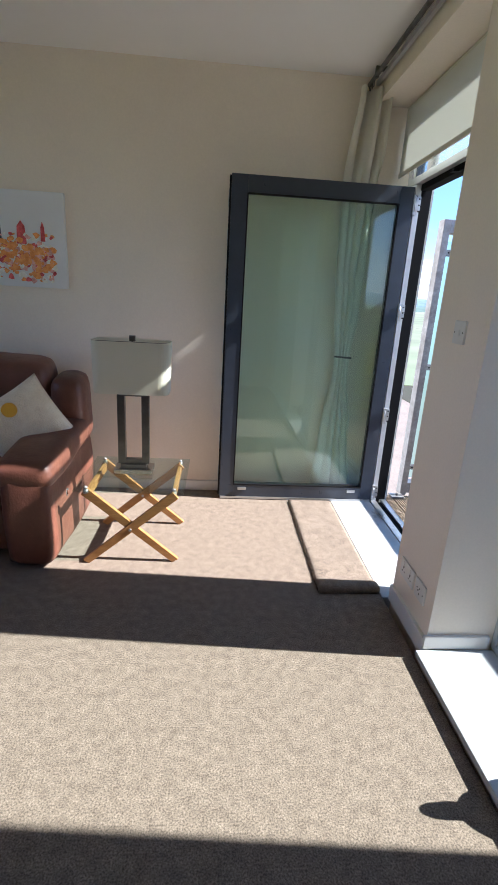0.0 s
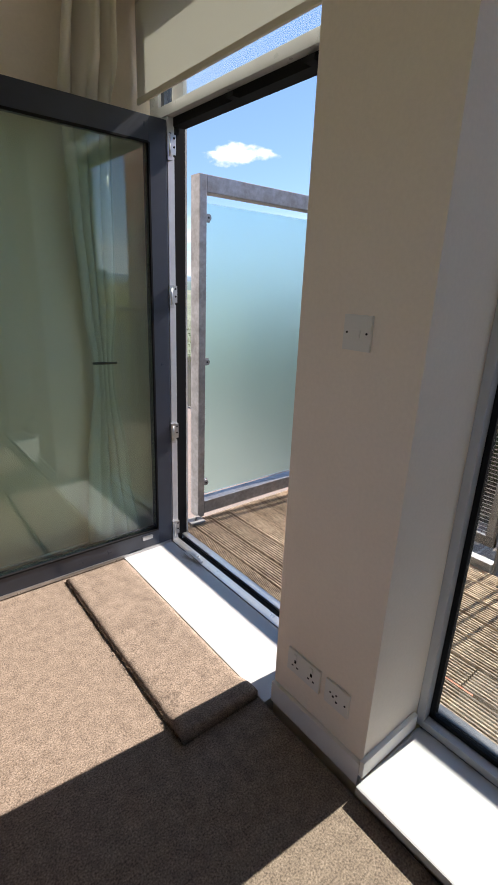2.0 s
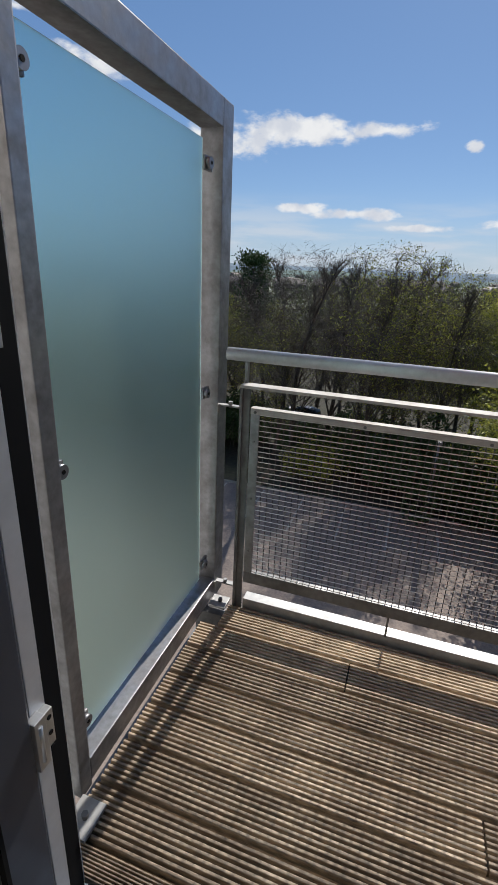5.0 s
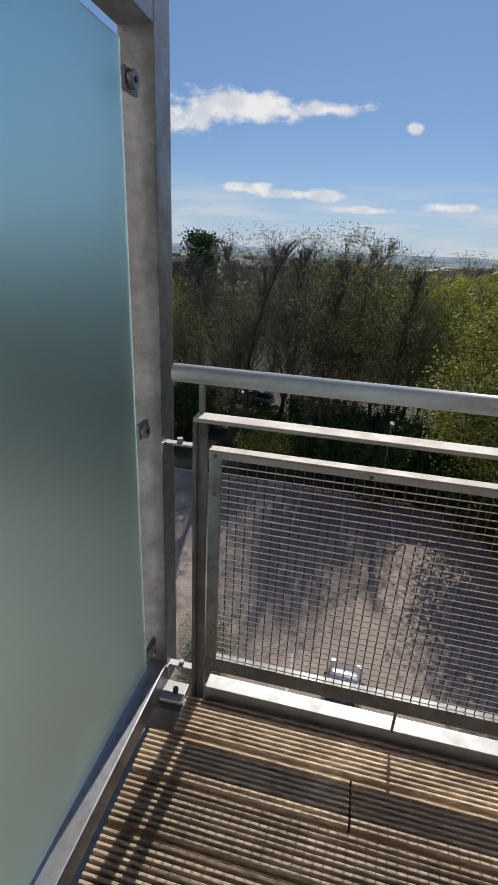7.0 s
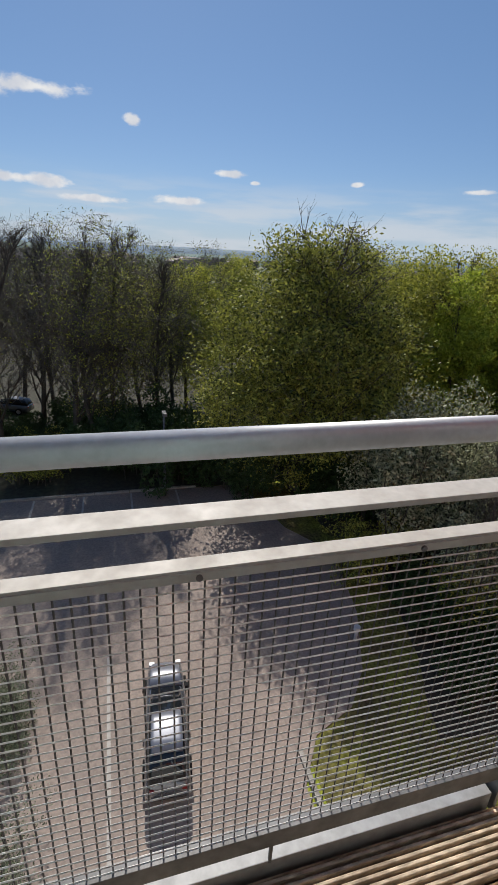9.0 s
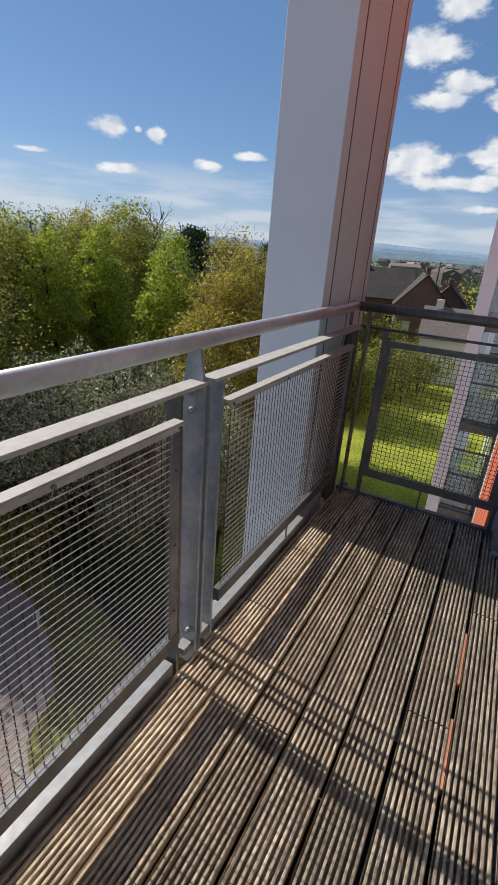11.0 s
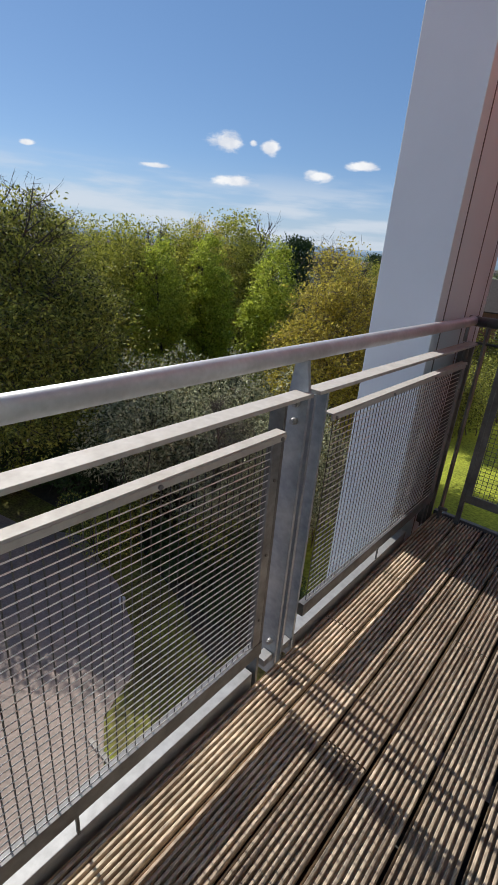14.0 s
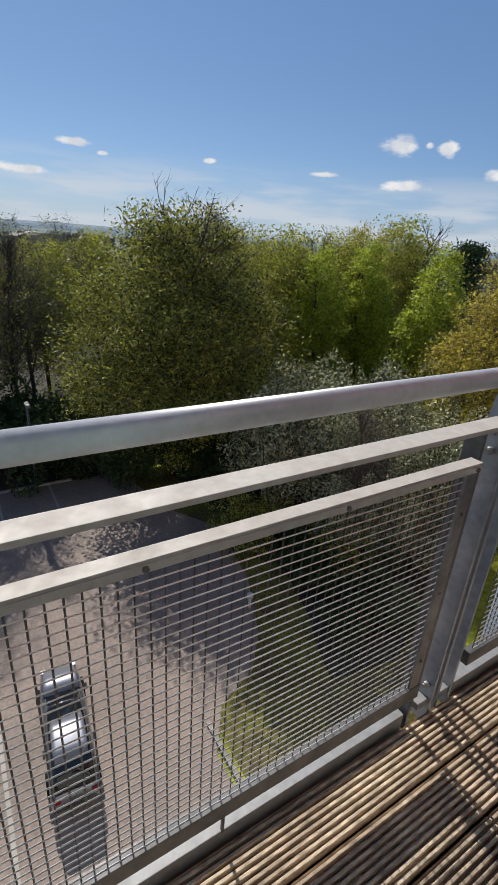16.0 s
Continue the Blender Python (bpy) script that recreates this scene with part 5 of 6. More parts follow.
def sofa():
    s = thing("sofa", "reddish brown leather recliner sofa standing against the end wall", "sofa")
    rounded("base", M_LEATHER, (1.85, 0.72, 0.24), (-3.08, -0.5, 0.17), s, "leather base", 0.04, 0.01, 1)
    for i in range(2):
        rounded("seat_cushion", M_LEATHER, (0.83, 0.66, 0.2), (-2.68 - i * 0.85, -0.60, 0.385), s, "plump leather seat", 0.07, 0.02, 2 + i)
        rounded("back_cushion", M_LEATHER, (0.84, 0.28, 0.56), (-2.62 - i * 0.86, -0.15, 0.68), s, "plump leather back", 0.09, 0.03, 4 + i, (8, 0, 0))
    for x in (-2.10, -4.07):
        rounded("arm", M_LEATHER, (0.23, 0.86, 0.50), (x, -0.53, 0.275), s, "leather arm", 0.06, 0.015, 7)
        rounded("arm_pad", M_LEATHER, (0.27, 0.76, 0.14), (x - 0.01, -0.58, 0.535), s, "padded arm top", 0.06, 0.015, 8, (5, 0, 0))
        rounded("wing", M_LEATHER, (0.17, 0.27, 0.42), (x + 0.02, -0.16, 0.67), s, "leather wing of the back", 0.07, 0.015, 9, (6, 0, 0))
    bm = bmesh.new()
    tube(bm, (-1.982, -0.70, 0.33), (-1.972, -0.70, 0.33), 0.022, 16)
    lv = part("lever", bm, M_DARK_SHADE_STEEL, s, "round recliner release")
    bm = bmesh.new()
    tube(bm, (-1.973, -0.70, 0.33), (-1.965, -0.70, 0.33), 0.012, 12)
    part("finger_pull", bm, M_LEATHER, lv, "brown finger pull")
    for x in (-2.2, -3.95):
        for y in (-0.85, -0.25):
            bpart("foot", M_BLACK, [(x - 0.03, x + 0.03, y - 0.03, y + 0.03, 0.0, 0.06)], s, "black foot")


sofa()


def pillow():
    bm = bmesh.new()
    n = 24
    g = {}
    for side in (1, -1):
        for i in range(n + 1):
            for j in range(n + 1):
                u, v = i / n * 2 - 1, j / n * 2 - 1
                if side == -1 and (abs(u) == 1 or abs(v) == 1):
                    g[side, i, j] = g[1, i, j]
                    continue
                pinch = 1 - 0.07 * (1 - u * u) - 0.0
                pv = 1 - 0.07 * (1 - v * v)
                h = 0.075 * ((1 - u ** 4) * (1 - v ** 4)) ** 0.5
                fz = 0.006 * noise.noise(Vector((u * 9, v * 9, side)))
                g[side, i, j] = bm.verts.new((u * 0.265 * pv, side * h + fz, v * 0.265 * pinch))
    for side in (1, -1):
        for i in range(n):
            for j in range(n):
                bm.faces.new((g[side, i, j], g[side, i + 1, j], g[side, i + 1, j + 1], g[side, i, j + 1]))
    fur = mat("cream_fleece", (0.9, 0.81, 0.66), 0.95, color2=(0.78, 0.67, 0.52), scale=14, bump=1.0, bump_scale=120, grain=0.12, grain_scale=160)
    ob = part("cushion", bm, fur, None, smooth=True)
    tagged(ob, "cream fleecy cushion with a yellow motif leaning on the sofa", "cushion")
    ob.matrix_world = pose(-2.23, -0.54, 0.65, -22, 57, 8) @ Matrix.Scale(0.8, 4)
    bm = bmesh.new()
    tube(bm, (0, -0.0785, 0), (0, -0.074, 0), 0.05, 16)
    b = part("motif", bm, mat("yellow_felt", (0.75, 0.42, 0.05), 0.9, var=0.1), ob, "yellow felt motif")
    b.location = (-0.15, 0, -0.02)


pillow()


def side_table():
    t = thing("side_table", "folding oak side table with clear glass top on the carpet", "table")
    oak = mat("warm_oak", (0.44, 0.21, 0.07), 0.45, color2=(0.3, 0.13, 0.04), scale=7, stretch=(1, 1, 6), grain=0.12, grain_scale=30, bump=0.1, bump_scale=60)
    x0, x1, zt = -1.84, -1.37, 0.405
    for y in (-0.86, -0.42):
        for a, b, dy in (((x0, 0.0), (x1, zt), -0.012), ((x1, 0.0), (x0, zt), 0.012)):
            bm = bmesh.new()
            d = Vector((b[0] - a[0], 0, b[1] - a[1]))
            L = d.length
            box(bm, 0, L, -0.0115, 0.0115, -0.024, 0.024, 0.003)
            bmesh.ops.rotate(bm, verts=bm.verts, cent=(0, 0, 0), matrix=Matrix.Rotation(-math.atan2(d.z, d.x), 3, "Y"))
            bmesh.ops.translate(bm, verts=bm.verts, vec=(a[0], y + dy, a[1]))
            for v in bm.verts:
                v.co.z = max(v.co.z, 0.0)
            part("leg", bm, oak, t, "warm oak crossed leg")
        bm = bmesh.new()
        tube(bm, (-1.605, y - 0.028, zt / 2), (-1.605, y + 0.028, zt / 2), 0.008, 10)
        part("pivot_bolt", bm, M_ALU, t, "small steel pivot bolt")
    for x in (x0 + 0.012, x1 - 0.012):
        bpart("rail", oak, [(x - 0.011, x + 0.011, -0.848, -0.432, zt - 0.045, zt - 0.003)], t, "warm oak top rail", bev=0.003)
    g = bpart("glass_top", sheet_glass("table_glass", (0.9, 0.97, 0.95)), [(-1.885, -1.325, -0.90, -0.37, 0.418, 0.426)], t, "clear glass top", bev=0.002)
    for x in (x0 + 0.01, x1 - 0.01):
        for y in (-0.86, -0.42):
            bm = bmesh.new()
            tube(bm, (x, y, 0.398), (x, y, 0.418), 0.014, 12)
            tube(bm, (x, y, 0.4262), (x, y, 0.436), 0.013, 12, True, 0.006)
            part("glass_fixing", bm, M_ALU, t, "small chrome glass fixing")


side_table()


def lamp():
    l = thing("table_lamp", "nickel open-frame table lamp with cream shade on the glass table", "lamp")
    cx, cy, z0 = -1.625, -0.60, 0.426
    chrome = mat("brushed_nickel", (0.5, 0.48, 0.45), 0.22, 1.0, var=0.15, scale=20)
    dark = mat("dark_nickel", (0.2, 0.19, 0.18), 0.3, 1.0, var=0.2, scale=20)
    bpart("base", chrome, [(cx - 0.105, cx + 0.105, cy - 0.06, cy + 0.06, z0, z0 + 0.03)], l, "brushed nickel base", bev=0.004)
    bpart("stem", dark, [(cx - 0.085, cx - 0.045, cy - 0.02, cy + 0.02, z0 + 0.05, 0.90), (cx + 0.045, cx + 0.085, cy - 0.02, cy + 0.02, z0 + 0.05, 0.90), (cx - 0.045, cx + 0.045, cy - 0.02, cy + 0.02, 0.86, 0.90), (cx - 0.045, cx + 0.045, cy - 0.02, cy + 0.02, z0 + 0.05, z0 + 0.075)], l, "dark nickel open rectangular stem", bev=0.002)
    bpart("plinth", dark, [(cx - 0.07, cx + 0.07, cy - 0.035, cy + 0.035, z0 + 0.03, z0 + 0.05)], l, "dark nickel plinth", bev=0.002)
    bm = bmesh.new()
    def ring(hx, hy, z, r):
        out = []
        for qx, qy, a0 in ((1, 1, 0), (-1, 1, 90), (-1, -1, 180), (1, -1, 270)):
            for k in range(7):
                a = radians(a0 + k * 15)
                out.append(bm.verts.new((cx + qx * (hx - r) + math.cos(a) * r, cy + qy * (hy - r) + math.sin(a) * r, z)))
        return out
    rings = [ring(0.195, 0.10, 0.885, 0.05), ring(0.200, 0.105, 1.155, 0.05), ring(0.197, 0.102, 1.155, 0.048), ring(0.192, 0.097, 0.885, 0.048)]
    for a, b in zip(rings, rings[1:] + rings[:1]):
        for i in range(len(a)):
            j = (i + 1) % len(a)
            bm.faces.new((a[i], a[j], b[j], b[i]))
    m = leaf_mat("cream_shade_fabric", (0.8, 0.77, 0.66), (0.8, 0.77, 0.66), 0.45)
    part("shade", bm, m, l, "cream fabric shade", smooth=False)
    bm = bmesh.new()
    tube(bm, (cx, cy, 0.90), (cx, cy, 1.15), 0.004, 8)
    box(bm, cx - 0.015, cx + 0.015, cy - 0.012, cy + 0.012, 1.15, 1.18, 0.002)
    box(bm, cx - 0.19, cx + 0.19, cy - 0.002, cy + 0.002, 1.143, 1.147)
    part("finial", bm, dark, l, "dark nickel finial")


lamp()


def picture():
    p = thing("picture", "white canvas print of a watercolour city skyline on the wall", "picture")
    bpart("canvas", mat("primed_canvas", (0.78, 0.78, 0.78), 0.85, bump=0.3, bump_scale=500, var=0.03), [(-3.07, -2.155, ENDY - 0.036, ENDY, 1.385, 1.945)], p, "white box canvas", bev=0.003)
    cols = {"orange_paint": (0.75, 0.24, 0.06), "red_paint": (0.45, 0.06, 0.06), "teal_paint": (0.1, 0.2, 0.22), "green_paint": (0.2, 0.26, 0.16), "purple_paint": (0.2, 0.13, 0.16), "cream_paint": (0.72, 0.68, 0.55), "dark_paint": (0.07, 0.06, 0.07), "pink_paint": (0.6, 0.3, 0.26)}
    mats = [mat(k, v, 0.8, color2=tuple(min(1, c * 1.8 + 0.06) for c in v), scale=26) for k, v in cols.items()]
    r = random.Random(3)
    groups = {k: [] for k in cols}
    for i in range(900):
        u = r.uniform(-0.44, 0.38)
        v = r.gauss(-0.09, 0.06) - 0.05 * abs(u)
        k = ("teal_paint", "green_paint", "purple_paint")[r.randrange(3)] if u < -0.02 and r.random() < 0.75 else ("orange_paint", "red_paint", "pink_paint", "orange_paint", "cream_paint")[r.randrange(5)]
        groups[k].append((u, max(-0.24, min(0.03, v)), r.uniform(0.006, 0.026)))
    y = ENDY - 0.0362
    for n_, (k, ms) in enumerate(zip(cols, mats)):
        bm = bmesh.new()
        yy = y - 0.0004 * (n_ + 1)
        for n2, (u, v, s) in enumerate(groups[k]):
            yy = y - 0.0004 - 0.000035 * (n2 + n_ * 3)
            q = [bm.verts.new((-2.61 + u + math.cos(a) * s * r.uniform(0.5, 1.3), yy, 1.665 + v + math.sin(a) * s * r.uniform(0.4, 1.2))) for a in [j * 0.8976 for j in range(7)]]
            bm.faces.new(q)
        if k in ("dark_paint", "red_paint"):
            for (u, w, h0, h1) in ((-0.36, 0.02, 0.0, 0.12), (0.05, 0.022, -0.03, 0.10), (-0.2, 0.03, 0.0, 0.2)) if k == "dark_paint" else ((0.19, 0.03, -0.02, 0.085), (0.32, 0.014, 0.0, 0.085), (-0.05, 0.02, 0.0, 0.09)):
                x, z = -2.61 + u, 1.69
                bm.faces.new([bm.verts.new(c) for c in ((x - w, yy, z + h0 - 0.03), (x + w, yy, z + h0 - 0.03), (x + w * 0.8, yy, z + h1 * 0.6), (x, yy, z + h1), (x - w * 0.8, yy, z + h1 * 0.6))])
        tagged(part("painted_shapes", bm, ms, p, "blots of bright watercolour"), kind="stuff")


picture()


def carpet_strip():
    bm = bmesh.new()
    nx, ny = 16, 60
    g = {}
    r = random.Random(6)
    for j in range(ny + 1):
        y = -0.03 - (1.10) * j / ny
        for i in range(nx + 1):
            f = i / nx
            x = -0.628 + 0.312 * f + (0.004 * noise.noise(Vector((0, y * 25, 1))) if i == 0 else 0)
            z = 0.016 + 0.004 * noise.noise(Vector((x * 8, y * 5, 0)))
            roll = max(0.0, (-y - 1.02) / 0.11)
            z += 0.028 * math.sin(min(1, roll) * math.pi * 0.62) if roll > 0 else 0
            if f < 0.06 or f > 0.97:
                z -= 0.006
            g[i, j] = (bm.verts.new((x, y, z)), bm.verts.new((x, y, 0.001)))
    for j in range(ny):
        for i in range(nx):
            bm.faces.new([g[i, j][0], g[i + 1, j][0], g[i + 1, j + 1][0], g[i, j + 1][0]])
            bm.faces.new([g[i, j][1], g[i, j + 1][1], g[i + 1, j + 1][1], g[i + 1, j][1]])
    for j in range(ny):
        bm.faces.new([g[0, j][0], g[0, j + 1][0], g[0, j + 1][1], g[0, j][1]])
        bm.faces.new([g[nx, j][0], g[nx, j][1], g[nx, j + 1][1], g[nx, j + 1][0]])
    for i in range(nx):
        bm.faces.new([g[i, ny][0], g[i + 1, ny][0], g[i + 1, ny][1], g[i, ny][1]])
        bm.faces.new([g[i, 0][0], g[i, 0][1], g[i + 1, 0][1], g[i + 1, 0][0]])
    ob = part("carpet_strip", bm, M_CARPET, smooth=True)
    tagged(ob, "loose beige carpet offcut with a rolled end beside the threshold board", "carpet")
    bm = bmesh.new()
    for k in range(420):
        y = -0.03 - 1.1 * r.random()
        x = -0.630 + r.uniform(-0.003, 0.004)
        tube(bm, (x, y, r.uniform(0.001, 0.012)), (x - r.uniform(0.0, 0.004), y + r.uniform(-0.003, 0.003), r.uniform(0.001, 0.017)), 0.0014, 3, False)
    tagged(part("frayed_edge", bm, M_UNDER, ob, "frayed dark brown cut edge"), kind="stuff")


carpet_strip()


def wall_plate(name, label, y0, y1, z0, z1, kind):
    p = thing(name, label, name.replace("_", " "))
    pl = mat("white_plastic", (0.75, 0.73, 0.68), 0.35, var=0.03)
    bpart("plate", pl, [(PX - 0.009, PX, y0, y1, z0, z1)], p, bev=0.003)
    if kind == "socket":
        w = (y1 - y0) / 2
        for k in range(2):
            c = y0 + w * (k + 0.5)
            bm = bmesh.new()
            zc = z0 + 0.034
            box(bm, PX - 0.0097, PX - 0.009, c - 0.004, c + 0.004, zc + 0.008, zc + 0.020)
            for s in (-1, 1):
                box(bm, PX - 0.0097, PX - 0.009, c + s * 0.011 - 0.004, c + s * 0.011 + 0.004, zc - 0.008, zc - 0.003)
            part("pin_hole", bm, M_BLACK, p, "dark pin holes")
            bpart("rocker", pl, [(PX - 0.013, PX - 0.009, c - 0.007, c + 0.007, z1 - 0.026, z1 - 0.008)], p, bev=0.002)
    elif kind == "aerial":
        bm = bmesh.new()
        for dy, dz, rr in ((0.024, 0.006, 0.0035), (0.0, 0.010, 0.0035), (0.012, -0.002, 0.004), (-0.002, -0.014, 0.004), (-0.034, -0.002, 0.0035)):
            tube(bm, (PX - 0.010, (y0 + y1) / 2 + dy, (z0 + z1) / 2 + dz), (PX - 0.008, (y0 + y1) / 2 + dy, (z0 + z1) / 2 + dz), rr, 8)
        part("pin_hole", bm, M_BLACK, p, "dark pin holes")
    else:
        c = (y0 + y1) / 2
        zc = (z0 + z1) / 2
        bpart("rocker", pl, [(PX - 0.013, PX - 0.009, c - 0.012, c + 0.022, zc - 0.012, zc + 0.008)], p, bev=0.002)
        for s in (-0.030, 0.030):
            bm = bmesh.new()
            tube(bm, (PX - 0.010, c + s, zc), (PX - 0.008, c + s, zc), 0.003, 8)
            part("screw", bm, M_BLACK, p, "dark screw")


wall_plate("light_switch", "white plastic fused switch on the beige pier", -1.411, -1.327, 1.281, 1.367, "switch")
wall_plate("double_socket", "white plastic double socket low on the beige pier", -1.370, -1.226, 0.193, 0.279, "socket")
wall_plate("aerial_socket", "white plastic aerial and telephone socket plate low on the beige pier", -1.487, -1.393, 0.193, 0.279, "aerial")


def blind():
    b = thing("roller_blind", "cream roller blind pulled partly down over the balcony door head", "blind")
    bm = bmesh.new()
    tube(bm, (-0.045, 0.135, 2.535), (-0.045, -1.12, 2.535), 0.033, 20)
    part("roller", bm, mat("cream_blind_roll", (0.7, 0.67, 0.58), 0.7, var=0.05), b, "rolled cream fabric")
    m = leaf_mat("cream_blind_fabric", (0.74, 0.73, 0.68), (0.74, 0.73, 0.68), 0.35)
    bpart("fabric", m, [(-0.0775, -0.0755, -1.12, 0.135, 2.19, 2.54)], b, "thin cream fabric")
    bpart("bottom_bar", mat("cream_bar", (0.66, 0.62, 0.52), 0.6), [(-0.082, -0.071, -1.12, 0.137, 2.168, 2.192)], b, "cream bottom bar", bev=0.003)


blind()


def curtain_track():
    t = thing("curtain_track", "pair of metal curtain rails under the ceiling along the outer wall", "curtain rail")
    bm = bmesh.new()
    tube(bm, (-0.335, 0.12, 2.645), (-0.335, -3.6, 2.645), 0.012, 12)
    part("rail", bm, M_DARK_SHADE_STEEL, t, "dark grey metal rail")
    bpart("rail", M_WHITE, [(-0.295, -0.272, -3.6, 0.12, 2.645, 2.668)], t, "white curtain track", bev=0.002)
    for y in (-0.02, -1.35, -2.6):
        bpart("bracket", M_DARK_SHADE_STEEL, [(-0.345, PX, y - 0.01, y + 0.01, 2.665, 2.685), (-0.345, -0.325, y - 0.01, y + 0.01, 2.63, 2.665)], t, "dark grey bracket")
    for i in range(4):
        bm = bmesh.new()
        tube(bm, (-0.335, 0.02 + i * 0.03, 2.632), (-0.335, 0.02 + i * 0.03, 2.60), 0.003, 6)
        part("hook", bm, M_DARK_SHADE_STEEL, t, "dark curtain hook")


curtain_track()


def curtain():
    c = thing("curtain", "cream pleated curtain tied back in the corner beside the open door", "curtain")
    bm = bmesh.new()
    nu, nv = 90, 46
    shift = -0.045
    g = {}
    for j in range(nv + 1):
        f = j / nv
        z = 2.61 - f * 2.575
        k = [(2.61, -0.355, -0.165, 1.0), (2.2, -0.40, -0.165, 1.0), (1.7, -0.39, -0.18, 0.95), (1.3, -0.36, -0.19, 0.8), (1.05, -0.325, -0.22, 0.4), (0.95, -0.325, -0.22, 0.5), (0.5, -0.38, -0.16, 0.9), (0.03, -0.42, -0.10, 1.0)]
        for a, b in zip(k, k[1:]):
            if b[0] <= z <= a[0]:
                q = (a[0] - z) / (a[0] - b[0])
                q = q * q * (3 - 2 * q)
                xl, xr, am = (a[i] * (1 - q) + b[i] * q for i in (1, 2, 3))
        for i in range(nu + 1):
            u = i / nu
            ph = u * math.pi * 9 + 2.2 * noise.noise(Vector((u * 2.5, z * 0.7, 3))) + 0.5 * math.sin(z * 3 + u * 5)
            y = 0.108 + (0.011 + 0.01 * noise.noise(Vector((u * 3, z, 9)))) * am * math.sin(ph) + 0.008 * noise.noise(Vector((u * 6, z * 2, 0)))
            if z > 2.15:
                y -= 0.085 * am * (0.5 + 0.5 * math.sin(ph * 0.5)) * min(1, (z - 2.15) / 0.1)
            g[i, j] = bm.verts.new((shift + xl + (xr - xl) * u + 0.006 * am * math.cos(ph), y, z))
    for j in range(nv):
        for i in range(nu):
            bm.faces.new((g[i, j], g[i + 1, j], g[i + 1, j + 1], g[i, j + 1]))
    fab = leaf_mat("cream_curtain_fabric", (0.88, 0.85, 0.76), (0.88, 0.85, 0.76), 0.35)
    o = part("fabric", bm, fab, c, "cream pleated fabric", smooth=True)
    s = o.modifiers.new("cloth", "SOLIDIFY")
    s.thickness = 0.0015
    bm = bmesh.new()
    tube(bm, (-0.378, 0.085, 1.045), (-0.258, 0.085, 1.04), 0.006, 8)
    part("tie_back", bm, M_DARK_SHADE_STEEL, c, "thin dark tie-back")


curtain()


def lathe(bm, prof, at, seg=28, sx=1.0, sy=1.0):
    rings = []
    for rr, z in prof:
        rings.append([bm.verts.new((at[0] + sx * rr * math.cos(2 * math.pi * i / seg), at[1] + sy * rr * math.sin(2 * math.pi * i / seg), at[2] + z)) for i in range(seg)])
    for a, b in zip(rings, rings[1:]):
        for i in range(seg):
            bm.faces.new((a[i], a[(i + 1) % seg], b[(i + 1) % seg], b[i]))
    bm.faces.new(rings[0][::-1])
    bm.faces.new(rings[-1])


def blob(bm, at, sx, sy, sz, rot=(0, 0, 0), n=14):
    ret = bmesh.ops.create_uvsphere(bm, u_segments=n, v_segments=n, radius=1.0)
    M = Matrix.LocRotScale(at, Euler([radians(a) for a in rot]), (sx, sy, sz))
    bmesh.ops.transform(bm, matrix=M, verts=ret["verts"])


M_STONE = mat("grey_cast_stone", (0.23, 0.25, 0.26), 0.85, color2=(0.15, 0.165, 0.175), scale=14, bump=0.8, bump_scale=70, grain=0.15, grain_scale=90)
bm = bmesh.new()
lathe(bm, [(0.07, 0.0), (0.088, 0.02), (0.092, 0.08), (0.1, 0.15), (0.1, 0.21), (0.088, 0.26), (0.078, 0.285), (0.086, 0.32), (0.088, 0.36), (0.075, 0.395), (0.05, 0.41), (0.01, 0.412)], (0, 0, 0))
for s in (-1, 1):
    blob(bm, (s * 0.055, 0.0, 0.402), 0.022, 0.02, 0.035, (0, s * 18, 0))
    blob(bm, (s * 0.033, 0.074, 0.355), 0.03, 0.018, 0.03)
    blob(bm, (s * 0.033, 0.09, 0.355), 0.012, 0.008, 0.012)
    blob(bm, (s * 0.088, -0.005, 0.16), 0.024, 0.06, 0.1, (0, s * 6, 0))
    blob(bm, (s * 0.035, 0.085, 0.015), 0.026, 0.03, 0.016)
blob(bm, (0, 0.093, 0.335), 0.010, 0.014, 0.022)
blob(bm, (0, 0.05, 0.17), 0.07, 0.058, 0.1)
owl = part("owl_statue", bm, M_STONE, None, smooth=True)
tagged(owl, "grey cast stone owl statue standing on the shaded deck", "statue")
owl.matrix_world = pose(0.25, -2.785, DZ, 0, 0, -10) @ Matrix.Diagonal((0.8, 0.8, 0.93, 1))

bm = bmesh.new()
blob(bm, (0, 0, 0.10), 0.078, 0.09, 0.07, (10, 0, 0), 22)
blob(bm, (0, 0.095, 0.13), 0.028, 0.06, 0.022, (25, 0, 0))
tube(bm, (0.0, -0.01, 0.135), (0.0, -0.02, 0.215), 0.062, 14, True, 0.020)
blob(bm, (0.0, -0.02, 0.262), 0.026, 0.026, 0.055)
tube(bm, (0.0, -0.04, 0.27), (0.0, -0.075, 0.26), 0.009, 8, True, 0.002)
for s in (-1, 1):
    tube(bm, (s * 0.035, 0.0, 0.05), (s * 0.045, 0.03, 0.004), 0.006, 8)
    tube(bm, (s * 0.045, 0.06, 0.004), (s * 0.045, -0.03, 0.004), 0.005, 6)
bird = part("bird_ornament", bm, mat("weathered_grey_stone", (0.33, 0.33, 0.3), 0.9, color2=(0.17, 0.17, 0.15), scale=16, bump=1.0, bump_scale=90, grain=0.2, grain_scale=80), None, smooth=True)
tagged(bird, "weathered grey stone bird on thin legs on the window board", "ornament")
bird.matrix_world = pose(-0.13, -2.21, 0.045, 0, 0, 84)

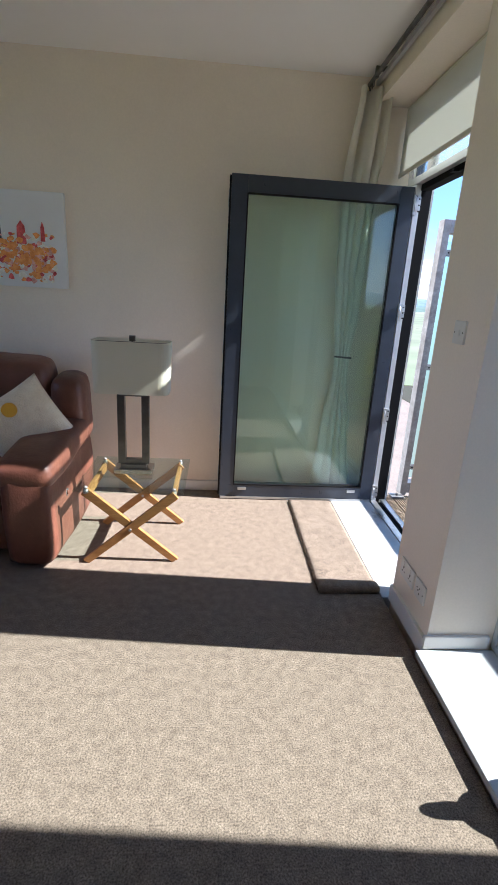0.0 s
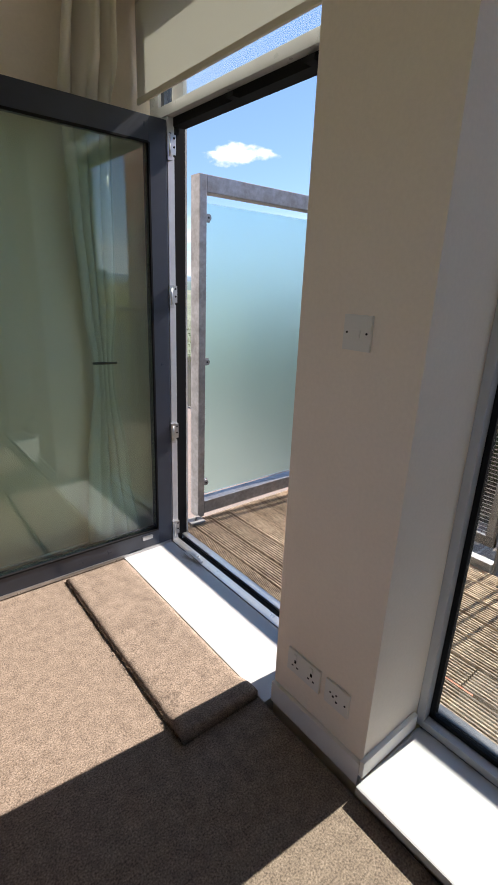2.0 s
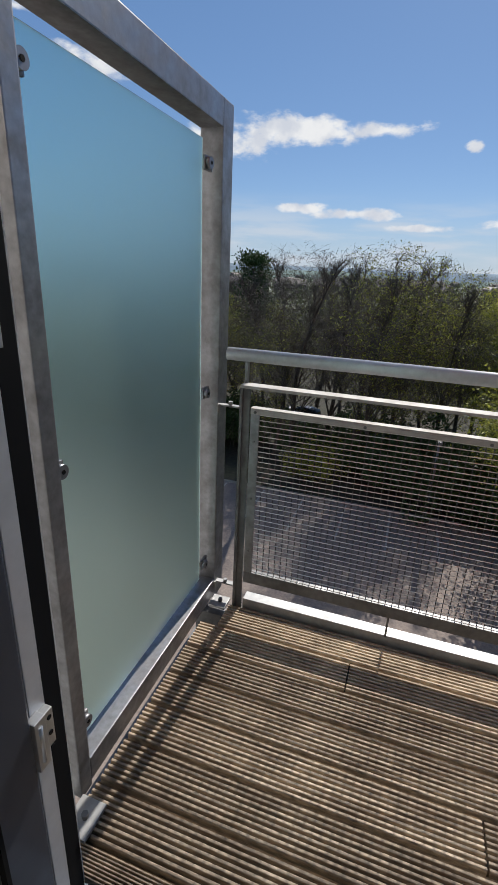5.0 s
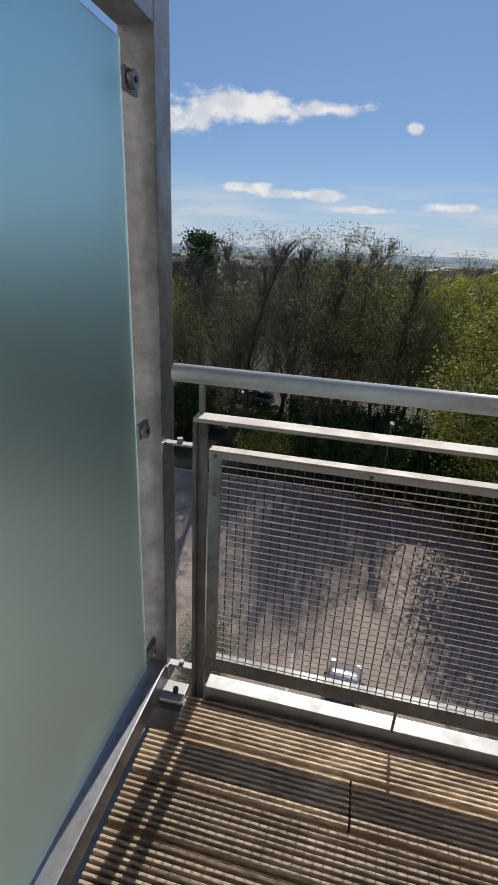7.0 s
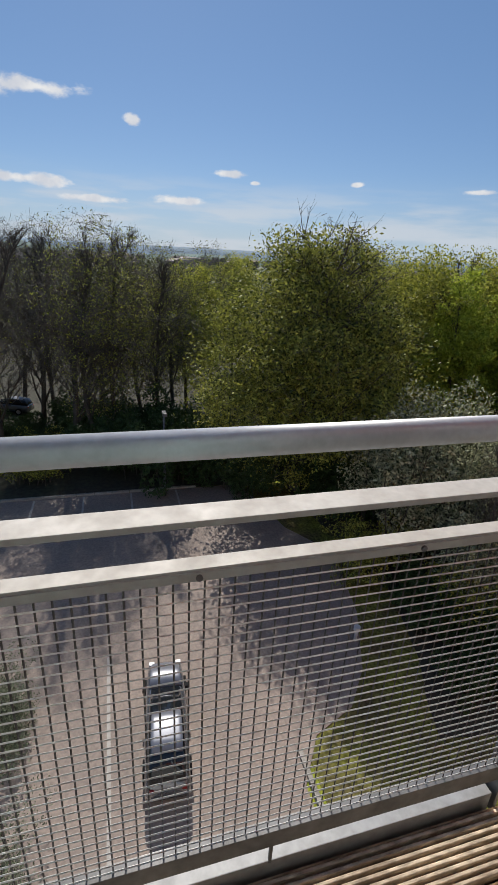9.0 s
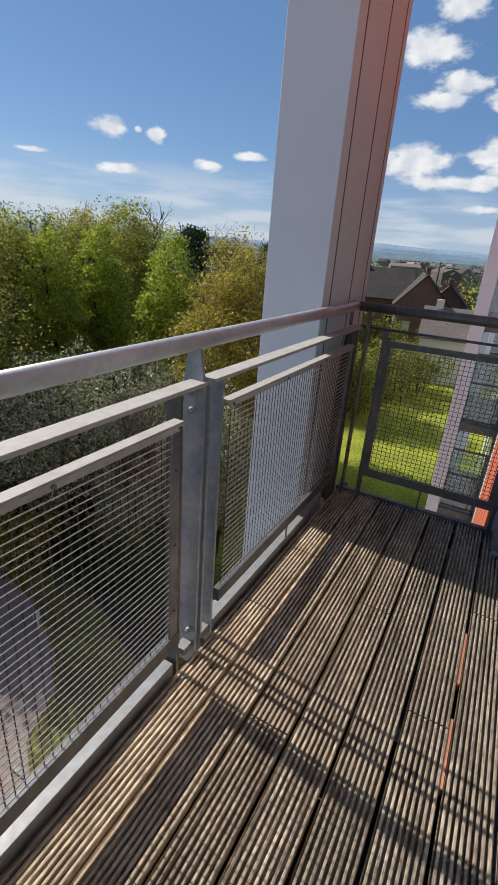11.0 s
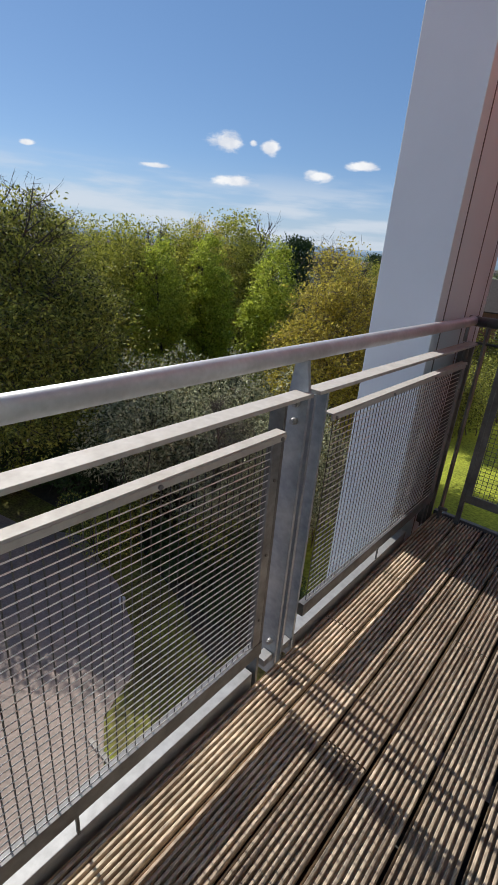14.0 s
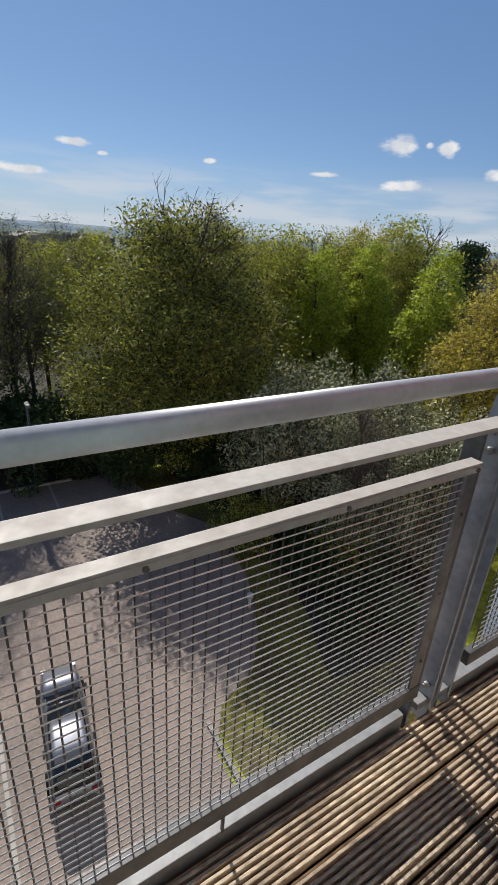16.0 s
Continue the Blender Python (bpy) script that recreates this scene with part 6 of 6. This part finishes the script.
# ---- deck boards, last ----
def plank_mesh(length, w=0.1365):
    n = 8
    prof = [(0.0, -0.028), (0.0, -0.004)]
    p = w / n
    for i in range(n):
        a = i * p
        prof += [(a + p * 0.10, -0.001), (a + p * 0.18, 0.0), (a + p * 0.50, 0.0), (a + p * 0.58, -0.001), (a + p * 0.61, -0.021)]
        if i < n - 1:
            prof += [(a + p * 1.07, -0.021)]
    prof += [(w, -0.004), (w, -0.028)]
    bm = bmesh.new()
    a = [bm.verts.new((x, 0, z)) for x, z in prof]
    b = [bm.verts.new((x, -length, z)) for x, z in prof]
    for i in range(len(prof) - 1):
        bm.faces.new((a[i], b[i], b[i + 1], a[i + 1]))
    bm.faces.new((a[-1], b[-1], b[0], a[0]))
    bm.faces.new(a[::-1])
    bm.faces.new(b)
    bmesh.ops.recalc_face_normals(bm, faces=bm.faces[:])
    me = bpy.data.meshes.new("plank")
    bm.to_mesh(me)
    bm.free()
    me.materials.append(M_DECK)
    return me


for ya, yb in ((-1.34, -1.60), (-1.76, -2.05)):
    bpart("packing_strip", mat("orange_packer", (0.5, 0.2, 0.12), 0.7, var=0.2), [(0.3565, 0.3655, yb, ya, -0.05, -0.02)], deck, "faded orange packing strip between two boards")


PLANKS = {}


def plank(x1, ya, yb, w=0.1365):
    key = (round(ya - yb, 3), w)
    if key not in PLANKS:
        PLANKS[key] = plank_mesh(ya - yb, w)
    o = new("plank", PLANKS[key])
    o.location = (x1 - w, ya, DZ - 0.001 * rng.random())
    o.rotation_euler = (0, 0, radians(rng.uniform(-0.05, 0.05)))
    o.parent = deck


for i in range(7):
    x1 = 1.243 - i * 0.148
    top = 0.115 if x1 > 1.19 else 0.19
    joint = (-1.72, -0.46, -1.25, -1.98, -0.9, -1.55, -2.2)[i]
    plank(x1, top, joint + 0.003)
    plank(x1, joint - 0.003, ENDR - 0.03)
plank(1.243 - 7 * 0.148, 0.19, -1.6, 0.068)
plank(1.243 - 7 * 0.148, -1.606, ENDR - 0.03, 0.068)
